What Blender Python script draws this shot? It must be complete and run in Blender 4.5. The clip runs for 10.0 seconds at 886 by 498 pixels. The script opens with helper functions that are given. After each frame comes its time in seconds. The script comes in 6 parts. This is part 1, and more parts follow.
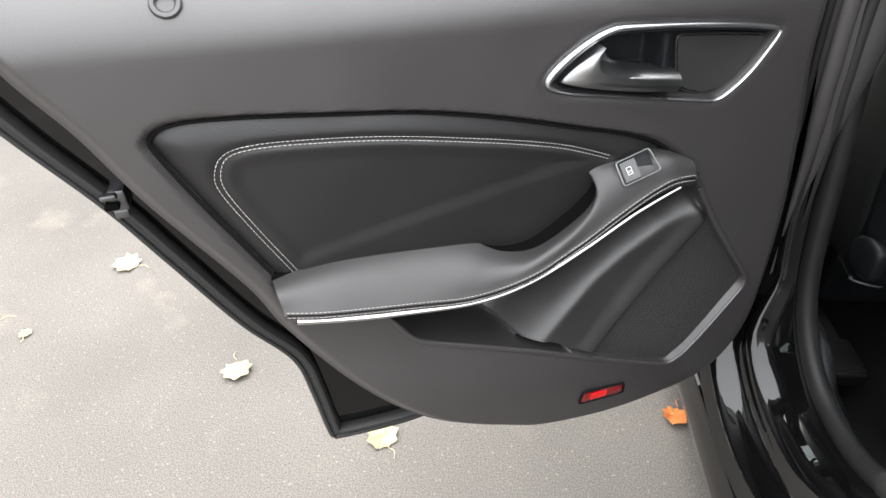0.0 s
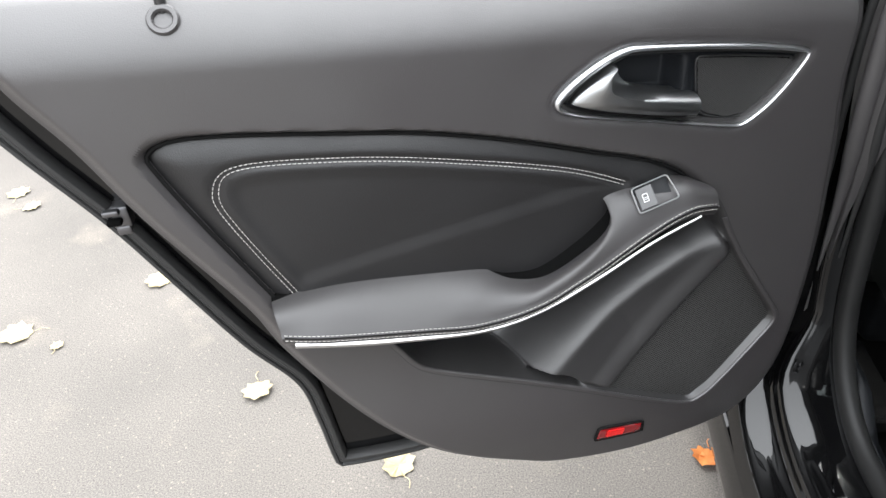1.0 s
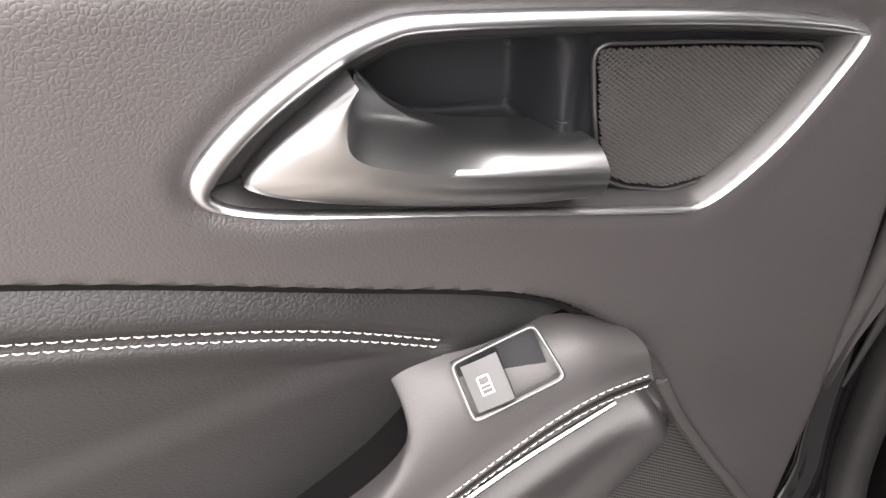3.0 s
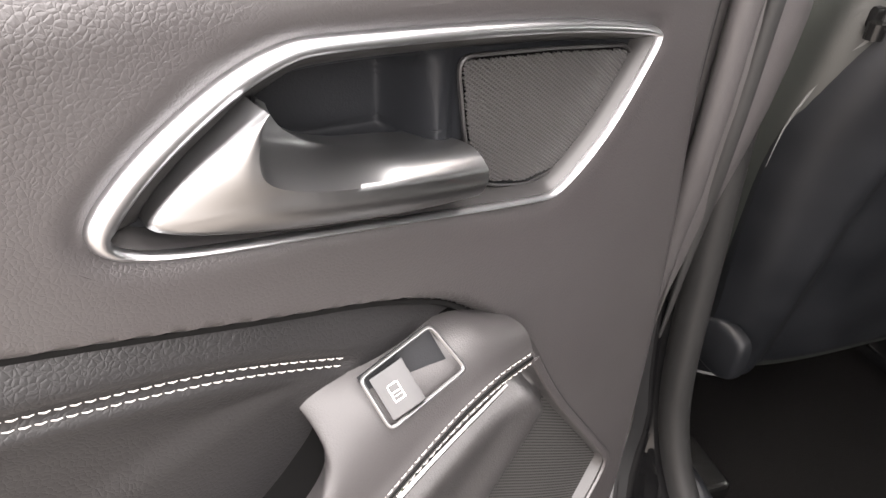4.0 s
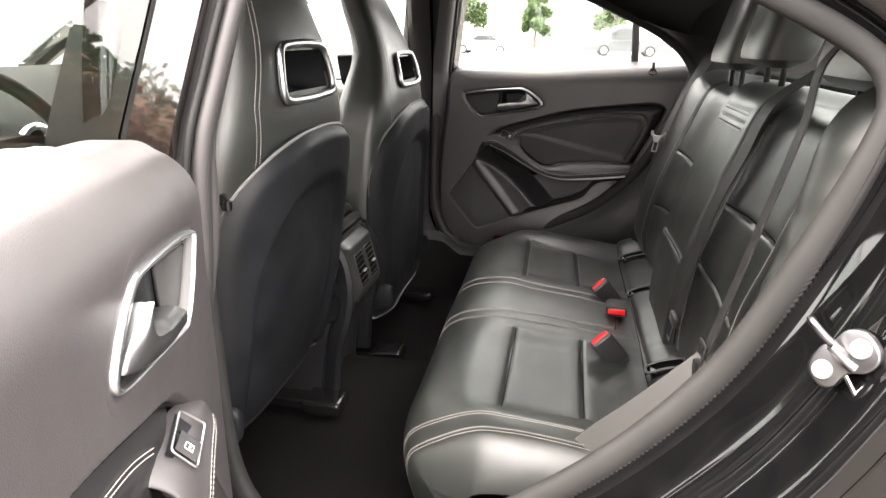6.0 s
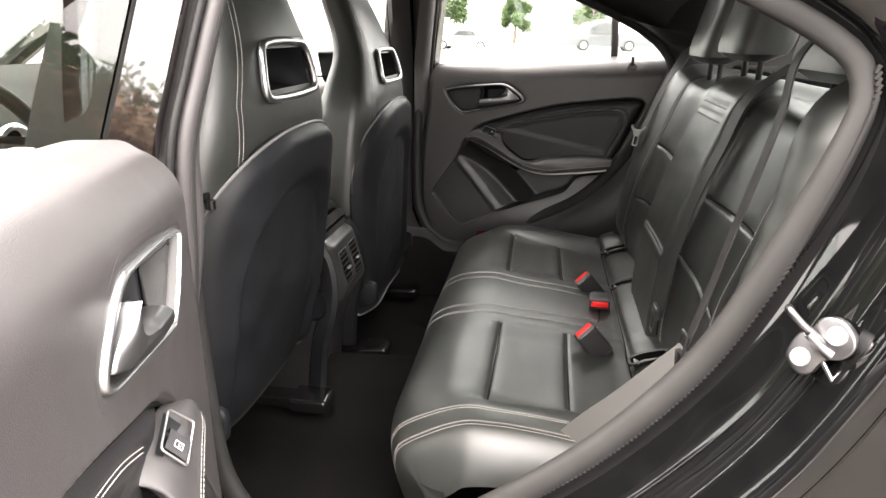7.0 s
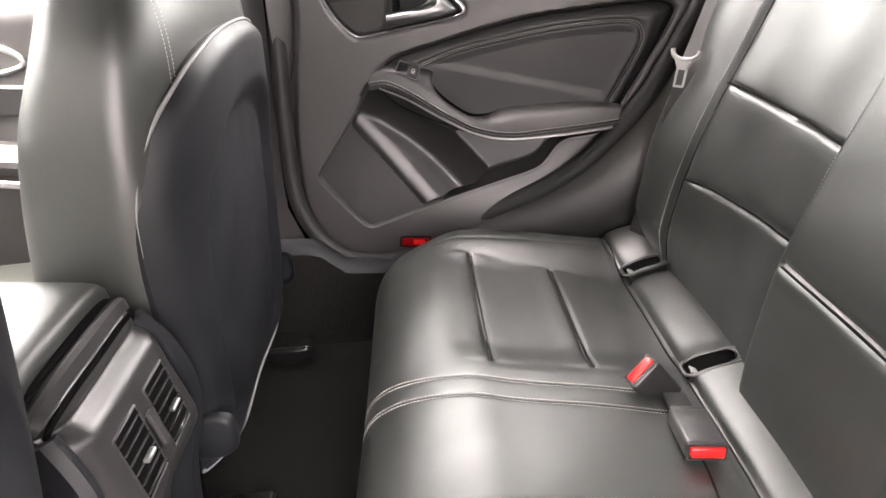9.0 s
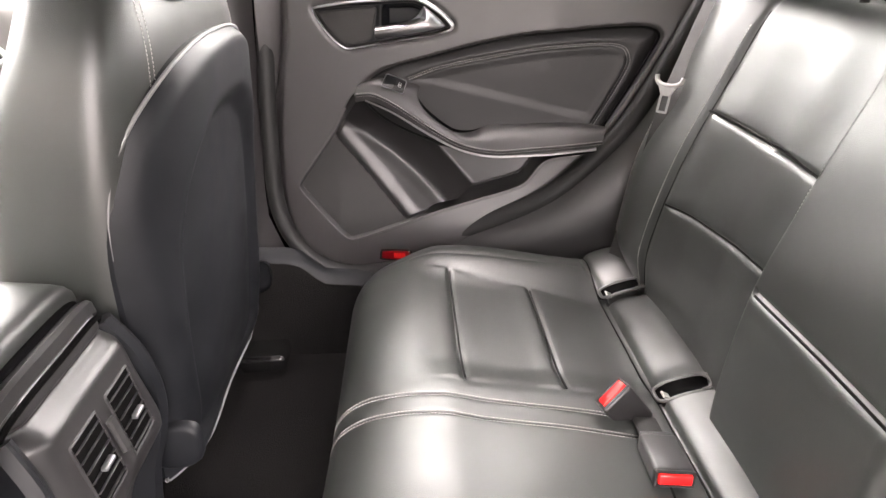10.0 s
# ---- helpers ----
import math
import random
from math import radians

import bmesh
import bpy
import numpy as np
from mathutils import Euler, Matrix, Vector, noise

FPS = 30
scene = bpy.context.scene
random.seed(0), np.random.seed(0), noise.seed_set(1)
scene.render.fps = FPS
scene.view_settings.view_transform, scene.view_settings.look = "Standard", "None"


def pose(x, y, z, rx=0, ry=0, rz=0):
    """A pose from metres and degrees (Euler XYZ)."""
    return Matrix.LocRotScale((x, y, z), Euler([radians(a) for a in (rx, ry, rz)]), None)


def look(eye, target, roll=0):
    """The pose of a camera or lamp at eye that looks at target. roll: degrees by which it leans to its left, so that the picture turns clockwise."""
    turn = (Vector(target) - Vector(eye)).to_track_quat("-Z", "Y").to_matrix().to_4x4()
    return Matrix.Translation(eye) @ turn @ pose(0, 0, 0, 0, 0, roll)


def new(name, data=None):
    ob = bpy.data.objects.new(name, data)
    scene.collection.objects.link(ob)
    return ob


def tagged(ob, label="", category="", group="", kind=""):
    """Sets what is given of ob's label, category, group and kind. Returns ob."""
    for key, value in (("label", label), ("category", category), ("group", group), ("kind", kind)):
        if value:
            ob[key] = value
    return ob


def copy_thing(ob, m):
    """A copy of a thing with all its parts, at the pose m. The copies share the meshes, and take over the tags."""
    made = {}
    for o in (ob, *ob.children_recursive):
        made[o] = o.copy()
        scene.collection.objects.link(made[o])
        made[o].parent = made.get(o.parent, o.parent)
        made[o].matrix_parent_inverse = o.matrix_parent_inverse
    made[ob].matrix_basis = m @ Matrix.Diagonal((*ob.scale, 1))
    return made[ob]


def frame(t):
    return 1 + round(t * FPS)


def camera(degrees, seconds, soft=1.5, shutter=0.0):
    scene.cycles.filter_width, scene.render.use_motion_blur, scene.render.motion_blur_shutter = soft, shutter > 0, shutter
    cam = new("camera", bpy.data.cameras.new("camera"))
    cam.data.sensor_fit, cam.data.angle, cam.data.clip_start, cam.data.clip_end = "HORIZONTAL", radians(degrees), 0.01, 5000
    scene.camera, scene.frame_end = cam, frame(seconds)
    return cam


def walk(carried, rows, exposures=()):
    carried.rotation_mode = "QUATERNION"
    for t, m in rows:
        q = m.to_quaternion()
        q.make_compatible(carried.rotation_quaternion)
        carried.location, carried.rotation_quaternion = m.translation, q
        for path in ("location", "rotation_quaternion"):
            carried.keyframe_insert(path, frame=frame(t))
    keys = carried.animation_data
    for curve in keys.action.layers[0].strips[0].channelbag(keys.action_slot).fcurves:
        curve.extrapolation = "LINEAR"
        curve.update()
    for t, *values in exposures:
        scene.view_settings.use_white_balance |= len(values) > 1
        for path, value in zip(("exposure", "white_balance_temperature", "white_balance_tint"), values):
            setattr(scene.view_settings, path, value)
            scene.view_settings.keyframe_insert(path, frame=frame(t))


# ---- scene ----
cam = camera(67.2, 10.0)
PATH = [
    (0, (-1.173, -0.802, 1.11), (-1.331, 0.801, -0.075), -3.2),
    (0.5, (-1.161, -0.786, 1.102), (-1.424, 0.84, -0.032), -5.1),
    (1, (-1.138, -0.779, 1.095), (-1.421, 0.854, -0.024), -4.1),
    (1.5, (-1.111, -0.745, 1.071), (-1.401, 0.9, -0.028), -3.2),
    (2, (-1.073, -0.53, 1.0), (-1.291, 1.124, -0.104), -3.1),
    (2.5, (-1.046, -0.387, 0.966), (-1.156, 1.222, -0.216), -2.3),
    (2.7, (-1.043, -0.369, 0.965), (-1.119, 1.23, -0.234), -1.7),
    (3.8, (-1.063, -0.364, 0.96), (-0.833, 1.226, -0.232), 0.5),
    (4, (-1.083, -0.372, 0.965), (-0.533, 1.179, -0.171), 2.1),
    (4.2, (-1.111, -0.4, 0.984), (-0.165, 1.039, -0.032), 3.1),
    (4.5, (-1.204, -0.437, 1.017), (0.238, 0.679, 0.196), 2.8),
    (5, (-1.33, -0.449, 1.045), (0.44, 0.205, 0.383), 4.0),
    (5.5, (-1.417, -0.436, 1.053), (0.444, -0.041, 0.433), 2.4),
    (7, (-1.438, -0.434, 1.057), (0.444, -0.171, 0.433), 1.2),
    (7.5, (-1.242, -0.412, 1.032), (0.627, -0.197, 0.352), 0.4),
    (8, (-0.893, -0.354, 1.024), (0.947, -0.224, 0.252), -0.5),
    (8.3, (-0.736, -0.312, 1.014), (1.087, -0.264, 0.192), -1.3),
    (8.5, (-0.652, -0.298, 1.001), (1.162, -0.307, 0.159), -1.0),
    (9, (-0.534, -0.284, 0.992), (1.262, -0.359, 0.116), -0.6),
    (9.5, (-0.524, -0.285, 0.992), (1.276, -0.377, 0.125), 0.6),
    (10, (-0.53, -0.296, 0.993), (1.282, -0.413, 0.154), 2.3),
]
EXPOSURES = [(0.0, 1.5, 6500, 10), (1.4, 1.58, 6330, 9), (1.7, 1.75, 6400, 10), (2.0, 2.38, 6480, 13), (2.5, 2.58, 7000, 17), (4.0, 2.72, 7100, 17), (4.5, 2.93, 7150, 15), (5.0, 2.99, 7170, 16), (7.0, 2.94, 7220, 16), (7.5, 2.96, 7220, 16), (8.0, 3.90, 7300, 19), (8.5, 4.20, 7250, 21), (9.0, 4.28, 7230, 22), (10.0, 4.44, 7230, 22)]
walk(cam, [(t, look(eye, target, roll)) for t, eye, target, roll in PATH], EXPOSURES)

# ---- light: bright overcast sky, soft sun high on the left ----
world = bpy.data.worlds.new("sky")
scene.world = world
world.use_nodes = True
_nt = world.node_tree
_sky = _nt.nodes.new("ShaderNodeTexSky")
_sky.sky_type = "NISHITA"
_sky.sun_disc = False
_sky.sun_elevation, _sky.sun_rotation = radians(63), radians(333)
_sky.dust_density, _sky.air_density = 4.0, 1.0
# overcast: brightest overhead, a third as bright at the horizon
_tc = _nt.nodes.new("ShaderNodeTexCoord")
_sep = _nt.nodes.new("ShaderNodeSeparateXYZ")
_nt.links.new(_tc.outputs["Generated"], _sep.inputs[0])
_ramp = _nt.nodes.new("ShaderNodeMapRange")
_ramp.inputs["From Min"].default_value, _ramp.inputs["From Max"].default_value = 0.0, 1.0
_ramp.inputs["To Min"].default_value, _ramp.inputs["To Max"].default_value = 9.5, 27.0
_nt.links.new(_sep.outputs["Z"], _ramp.inputs["Value"])
_grey = _nt.nodes.new("ShaderNodeMix")
_grey.data_type, _grey.blend_type = "RGBA", "MULTIPLY"
_grey.inputs[0].default_value = 1.0
_grey.inputs[6].default_value = (0.985, 1.0, 1.015, 1)
_nt.links.new(_ramp.outputs["Result"], _grey.inputs[7])
_mix = _nt.nodes.new("ShaderNodeMix")
_mix.data_type = "RGBA"
_mix.inputs[0].default_value = 0.85
_nt.links.new(_sky.outputs[0], _mix.inputs[6])
_nt.links.new(_grey.outputs[2], _mix.inputs[7])
_bg = _nt.nodes["Background"]
_bg.inputs[1].default_value = 0.10
_nt.links.new(_mix.outputs[2], _bg.inputs[0])
sun = new("sun", bpy.data.lights.new("sun", "SUN"))
sun.data.energy, sun.data.angle, sun.data.color = 0.8, radians(14), (1.0, 0.96, 0.9)
sun.matrix_world = look((-2, 4, 9), (0, 0, 0))

# ---- geometry helpers ----
def curve(pts, n=8, closed=False):
    """Smooth line through the points (Catmull-Rom), n steps a span."""
    p = np.array(pts, float)
    m = len(p)
    out = []
    for i in range(m if closed else m - 1):
        if closed:
            a, b, c, d = p[(i - 1) % m], p[i], p[(i + 1) % m], p[(i + 2) % m]
        else:
            a, b, c, d = p[max(i - 1, 0)], p[i], p[i + 1], p[min(i + 2, m - 1)]
        for k in range(n):
            t = k / n
            out.append(0.5 * (2 * b + (c - a) * t + (2 * a - 5 * b + 4 * c - d) * t * t + (3 * b - a - 3 * c + d) * t ** 3))
    if not closed:
        out.append(p[-1])
    return np.array(out)


def even(line, step, closed=False):
    """The same line with points at an even step."""
    p = np.array(line, float)
    if closed:
        p = np.vstack([p, p[:1]])
    d = np.r_[0, np.cumsum(np.linalg.norm(np.diff(p, axis=0), axis=1))]
    k = max(2, int(round(d[-1] / step)))
    s = np.linspace(0, d[-1], k + 1)
    q = np.stack([np.interp(s, d, p[:, i]) for i in range(p.shape[1])], 1)
    return q[:-1] if closed else q


def inside(pts, poly):
    """Signed distance of points to a closed outline, positive inside."""
    x, y = pts[:, 0], pts[:, 1]
    a = np.array(poly)[:, :2]
    b = np.roll(a, -1, 0)
    best = np.full(len(pts), 1e9)
    odd = np.zeros(len(pts), bool)
    for (ax, ay), (bx, by) in zip(a, b):
        dx, dy = bx - ax, by - ay
        t = np.clip(((x - ax) * dx + (y - ay) * dy) / (dx * dx + dy * dy + 1e-12), 0, 1)
        best = np.minimum(best, np.hypot(x - ax - t * dx, y - ay - t * dy))
        if dy:
            odd ^= ((ay > y) != (by > y)) & (x < dx * (y - ay) / dy + ax)
    return np.where(odd, best, -best)


def near(pts, line):
    """Distance of points to an open line."""
    x, y = pts[:, 0], pts[:, 1]
    best = np.full(len(pts), 1e9)
    for (ax, ay), (bx, by) in zip(line[:-1], line[1:]):
        dx, dy = bx - ax, by - ay
        t = np.clip(((x - ax) * dx + (y - ay) * dy) / (dx * dx + dy * dy + 1e-12), 0, 1)
        best = np.minimum(best, np.hypot(x - ax - t * dx, y - ay - t * dy))
    return best


def step01(d, w):
    t = np.clip(d / w, 0, 1)
    return t * t * (3 - 2 * t)


def sheet(P, wrap=False):
    """Quads over a grid of points of shape (rows, columns, 3)."""
    P = np.asarray(P, float)
    n, m = P.shape[:2]
    F = []
    for i in range(n - 1):
        for j in range(m if wrap else m - 1):
            k = (j + 1) % m
            F.append((i * m + j, i * m + k, (i + 1) * m + k, (i + 1) * m + j))
    return P.reshape(-1, 3), F


def join(*parts):
    V, F, k = [], [], 0
    for v, f in parts:
        V.append(np.asarray(v, float))
        F += [tuple(i + k for i in q) for q in f]
        k += len(v)
    return np.vstack(V), F


def patch(outline, height, rings=30, rim=0.02, centre=None, ease=1.0):
    """A relief over a smooth outline in the (u, z) plane; height(points) is its rise along y. The rim is turned back."""
    o = np.array(outline, float)
    c = o.mean(0) if centre is None else np.array(centre, float)
    rs = np.linspace(0.02, 1, rings) ** ease
    pts = np.concatenate([c + (o - c) * r for r in rs])
    h = height(pts)
    m = len(o)
    P = np.stack([pts[:, 0], h, pts[:, 1]], 1).reshape(rings, m, 3)
    if rim:
        back = P[-1].copy()
        back[:, 1] -= rim
        P = np.concatenate([P, back[None]])
    V, F = sheet(P, wrap=True)
    k = len(V)
    V = np.vstack([V, P[0].mean(0)[None]])
    F += [(k, (j + 1) % m, j) for j in range(m)]
    return V, F


def sweep(path, profile, up=(0, 1, 0), closed=False, scale=None):
    """A profile of (side, up) points carried along a line."""
    p = np.array(path, float)
    n = len(p)
    t = (np.roll(p, -1, 0) - np.roll(p, 1, 0)) if closed else np.gradient(p, axis=0)
    t /= np.linalg.norm(t, axis=1)[:, None] + 1e-12
    up = np.broadcast_to(np.array(up, float), (n, 3))
    side = np.cross(t, up)
    side /= np.linalg.norm(side, axis=1)[:, None] + 1e-12
    vup = np.cross(side, t)
    pr = np.array(profile, float)
    s = np.ones(n) if scale is None else np.asarray(scale)
    P = p[:, None] + s[:, None, None] * (pr[None, :, :1] * side[:, None] + pr[None, :, 1:] * vup[:, None])
    m = len(pr)
    if closed:
        P = np.concatenate([P, P[:1]])
        V, F = sheet(P, wrap=True)
        return V, F
    V, F = sheet(P, wrap=True)
    F.append(tuple(range(m))[::-1])
    F.append(tuple((n - 1) * m + i for i in range(m)))
    return V, F


def pane(P, t):
    """A curved pane with thickness t (a vector)."""
    P = np.asarray(P, float)
    n, m = P.shape[:2]
    V, F = sheet(P)
    k = len(V)
    rim = [(i * m, (i + 1) * m) for i in range(n - 1)] + [((n - 1) * m + j, (n - 1) * m + j + 1) for j in range(m - 1)] + [((i + 1) * m + m - 1, i * m + m - 1) for i in range(n - 1)] + [(j + 1, j) for j in range(m - 1)]
    return np.vstack([V, V + np.array(t)]), F + [tuple(k + i for i in f)[::-1] for f in F] + [(a, b, k + b, k + a) for a, b in rim]


def ring_profile(w, h, k=10):
    a = np.linspace(0, 2 * math.pi, k, endpoint=False)
    return np.stack([np.cos(a) * w, np.sin(a) * h], 1)


def flat_profile(w, h, r=0.3):
    """A rounded flat band."""
    q = min(w, h) * r
    return np.array([(-w, -h + q), (-w + q, -h), (w - q, -h), (w, -h + q), (w, h - q), (w - q, h), (-w + q, h), (-w, h - q)])


def block(sx, sy, sz, r=0.005, at=(0, 0, 0), seg=2, turn=None):
    """A box with rounded edges."""
    bm = bmesh.new()
    bmesh.ops.create_cube(bm, size=1)
    for v in bm.verts:
        v.co = Vector((v.co.x * sx, v.co.y * sy, v.co.z * sz))
    if r:
        bmesh.ops.bevel(bm, geom=bm.edges[:], offset=r, segments=seg, affect="EDGES", profile=0.5)
    m = Matrix.Translation(at) @ (turn or Matrix())
    V = np.array([(m @ v.co)[:] for v in bm.verts])
    bm.verts.index_update()
    F = [tuple(v.index for v in f.verts) for f in bm.faces]
    bm.free()
    return V, F


def rod(a, b, r, k=12, r2=None):
    a, b = np.array(a, float), np.array(b, float)
    t = (b - a) / np.linalg.norm(b - a)
    s = np.cross(t, (0, 0, 1) if abs(t[2]) < 0.9 else (1, 0, 0))
    s /= np.linalg.norm(s)
    w = np.cross(t, s)
    an = np.linspace(0, 2 * math.pi, k, endpoint=False)
    c = np.cos(an)[:, None] * s + np.sin(an)[:, None] * w
    return join((np.vstack([a + c * r, b + c * (r if r2 is None else r2)]),
                 [(i, (i + 1) % k, k + (i + 1) % k, k + i) for i in range(k)] + [tuple(range(k))[::-1], tuple(range(k, 2 * k))]))


def slab(outline, y0, y1):
    """An outline in (u, z) given thickness from y0 to y1."""
    o = np.array(outline, float)
    m = len(o)
    a = np.stack([o[:, 0], np.full(m, y0), o[:, 1]], 1)
    b = np.stack([o[:, 0], np.full(m, y1), o[:, 1]], 1)
    return np.vstack([a, b]), [(i, (i + 1) % m, m + (i + 1) % m, m + i) for i in range(m)] + [tuple(range(m))[::-1], tuple(range(m, 2 * m))]


def stitches(line, up, length=0.0034, gap=0.0011, r=0.00048, lift=0.0):
    """A row of thread stitches along a line."""
    p = even(line, length + gap)
    if len(p) < 3:
        return np.zeros((0, 3)), []
    upv = np.broadcast_to(np.array(up, float), p.shape)
    out = []
    for a, b, u in zip(p[:-1], p[1:], upv):
        t = (b - a) / (np.linalg.norm(b - a) + 1e-9)
        u = u / np.linalg.norm(u)
        s = np.cross(t, u)
        e = a + t * length
        a2, e2 = a + u * lift, e + u * lift
        mid = (a2 + e2) / 2 + u * r * 0.8
        V = []
        for q, k in ((a2 - u * r * 0.6, 0.6), (mid, 1.0), (e2 - u * r * 0.6, 0.6)):
            V += [q - s * r * k, q + u * r * k, q + s * r * k, q - u * r * k]
        F = [(i * 4 + j, i * 4 + (j + 1) % 4, i * 4 + 4 + (j + 1) % 4, i * 4 + 4 + j) for i in range(2) for j in range(4)]
        out.append((V, F + [(3, 2, 1, 0), (8, 9, 10, 11)]))
    return join(*out)


def place(vf, m):
    V, F = vf
    m = np.array(m)
    return np.asarray(V) @ m[:3, :3].T + m[:3, 3], F


FLIP = [False]


def part(name, vf, material, parent=None, label="", smooth=True, kind="", angle=40):
    """One mesh object under a thing or a part."""
    V, F = vf
    V = np.array(V, float)
    if FLIP[0]:
        V = V * np.array((1, -1, 1))
    me = bpy.data.meshes.new(name)
    me.from_pydata([tuple(v) for v in V], [], [tuple(f) for f in F])
    bm = bmesh.new()
    bm.from_mesh(me)
    bmesh.ops.recalc_face_normals(bm, faces=bm.faces[:])
    bm.to_mesh(me)
    bm.free()
    if smooth:
        me.shade_smooth()
        me.set_sharp_from_angle(angle=radians(angle))
    me.materials.append(material)
    ob = new(name, me)
    if parent:
        ob.parent = parent
    return tagged(ob, label=label, kind=kind)


def thing(name, label, category, m=None, group="", kind=""):
    ob = new(name)
    ob.empty_display_size = 0.1
    if m is not None:
        ob.matrix_world = m
    return tagged(ob, label, category, group, kind)

# ---- materials ----
def material(name, colour, rough=0.5, metal=0.0, spec=0.5, coat=0.0, grain=None, stains=None, rough_var=0.0, sheen=0.0, trans=0.0):
    """grain: (scale, strength, kind, depth in m); stains: (scale, second colour, amount)."""
    mt = bpy.data.materials.new(name)
    mt.use_nodes = True
    nt = mt.node_tree
    b = nt.nodes["Principled BSDF"]
    b.inputs["Base Color"].default_value = (*colour, 1)
    b.inputs["Roughness"].default_value = rough
    b.inputs["Metallic"].default_value = metal
    b.inputs["Specular IOR Level"].default_value = spec
    b.inputs["Coat Weight"].default_value = coat
    b.inputs["Coat Roughness"].default_value = 0.03
    b.inputs["Sheen Weight"].default_value = sheen
    b.inputs["Transmission Weight"].default_value = trans
    tc = nt.nodes.new("ShaderNodeTexCoord")
    if stains:
        n = nt.nodes.new("ShaderNodeTexNoise")
        n.inputs["Scale"].default_value, n.inputs["Detail"].default_value = stains[0], 6
        r = nt.nodes.new("ShaderNodeValToRGB")
        r.color_ramp.elements[0].position, r.color_ramp.elements[1].position = 0.35, 0.7
        r.color_ramp.elements[0].color = (*colour, 1)
        mixc = [c + (d - c) * stains[2] for c, d in zip(colour, stains[1])]
        r.color_ramp.elements[1].color = (*mixc, 1)
        nt.links.new(tc.outputs["Object"], n.inputs["Vector"])
        nt.links.new(n.outputs["Fac"], r.inputs["Fac"])
        nt.links.new(r.outputs["Color"], b.inputs["Base Color"])
    if rough_var:
        n = nt.nodes.new("ShaderNodeTexNoise")
        n.inputs["Scale"].default_value, n.inputs["Detail"].default_value = 14, 5
        mr = nt.nodes.new("ShaderNodeMapRange")
        mr.inputs["From Min"].default_value, mr.inputs["From Max"].default_value = 0.3, 0.7
        mr.inputs["To Min"].default_value, mr.inputs["To Max"].default_value = rough - rough_var, rough + rough_var
        nt.links.new(tc.outputs["Object"], n.inputs["Vector"])
        nt.links.new(n.outputs["Fac"], mr.inputs["Value"])
        nt.links.new(mr.outputs["Result"], b.inputs["Roughness"])
    if grain:
        scale, strength, kind, depth = grain
        if kind == "leather":
            n = nt.nodes.new("ShaderNodeTexVoronoi")
            n.feature = "DISTANCE_TO_EDGE"
            n.inputs["Scale"].default_value = scale
            w = nt.nodes.new("ShaderNodeTexNoise")
            w.inputs["Scale"].default_value, w.inputs["Detail"].default_value = scale * 0.4, 3
            mx = nt.nodes.new("ShaderNodeMix")
            mx.data_type = "VECTOR"
            mx.inputs[0].default_value = 1.1 / scale
            nt.links.new(tc.outputs["Object"], w.inputs["Vector"])
            nt.links.new(tc.outputs["Object"], mx.inputs[4])
            nt.links.new(w.outputs["Color"], mx.inputs[5])
            nt.links.new(mx.outputs[1], n.inputs["Vector"])
            pw = nt.nodes.new("ShaderNodeMath")
            pw.operation = "POWER"
            pw.inputs[1].default_value = 0.4
            nt.links.new(n.outputs["Distance"], pw.inputs[0])
            out = pw.outputs[0]
        else:
            n = nt.nodes.new("ShaderNodeTexNoise")
            n.inputs["Scale"].default_value, n.inputs["Detail"].default_value = scale, 6
            nt.links.new(tc.outputs["Object"], n.inputs["Vector"])
            out = n.outputs["Fac"]
        bp = nt.nodes.new("ShaderNodeBump")
        bp.inputs["Strength"].default_value, bp.inputs["Distance"].default_value = strength, depth
        nt.links.new(out, bp.inputs["Height"])
        nt.links.new(bp.outputs["Normal"], b.inputs["Normal"])
    return mt


SOFT = material("soft_touch_panel", (0.0408, 0.037, 0.0381), 0.4, spec=1.0, grain=(560, 0.24, "leather", 0.0006), stains=(9, (0.049, 0.0469, 0.0462), 0.5), rough_var=0.05)
ARMREST = material("smooth_armrest_vinyl", (0.036, 0.0335, 0.0345), 0.46, spec=0.7, grain=(700, 0.2, "leather", 0.0005), stains=(8, (0.043, 0.041, 0.0405), 0.5), rough_var=0.04)
HARD = material("hard_black_plastic", (0.0144, 0.0138, 0.0142), 0.40, spec=0.8, grain=(900, 0.25, "noise", 0.0004), stains=(12, (0.0204, 0.0195, 0.0202), 0.5), rough_var=0.06)
SHELL = material("seat_shell_plastic", (0.00675, 0.0075, 0.009), 0.5, spec=0.28, grain=(1200, 0.3, "noise", 0.0004), stains=(14, (0.018, 0.0195, 0.0225), 0.5), rough_var=0.06)
LEATHER = material("black_leather", (0.0178, 0.0200, 0.0180), 0.41, spec=1.0, grain=(520, 0.22, "leather", 0.0006), stains=(7, (0.0236, 0.0262, 0.0238), 0.6), rough_var=0.04)
INLAY = material("grained_black_leather", (0.0144, 0.014, 0.0146), 0.43, spec=0.6, grain=(440, 0.24, "leather", 0.0008), rough_var=0.05)
RUBBER = material("black_rubber", (0.0256, 0.0256, 0.0256), 0.55, grain=(300, 0.15, "noise", 0.001))
SEALTRIM = material("flocked_seal", (0.01782, 0.01725, 0.0169), 0.68, grain=(700, 0.3, "noise", 0.0006), stains=(20, (0.02875, 0.02794, 0.02714), 0.5))
PAINT = material("black_car_paint", (0.003, 0.003, 0.0033), 0.035, spec=0.5, stains=(30, (0.009, 0.009, 0.009), 0.35))
PIANO = material("piano_black_cover", (0.009, 0.0075, 0.0075), 0.03, spec=1.0, coat=1.0)
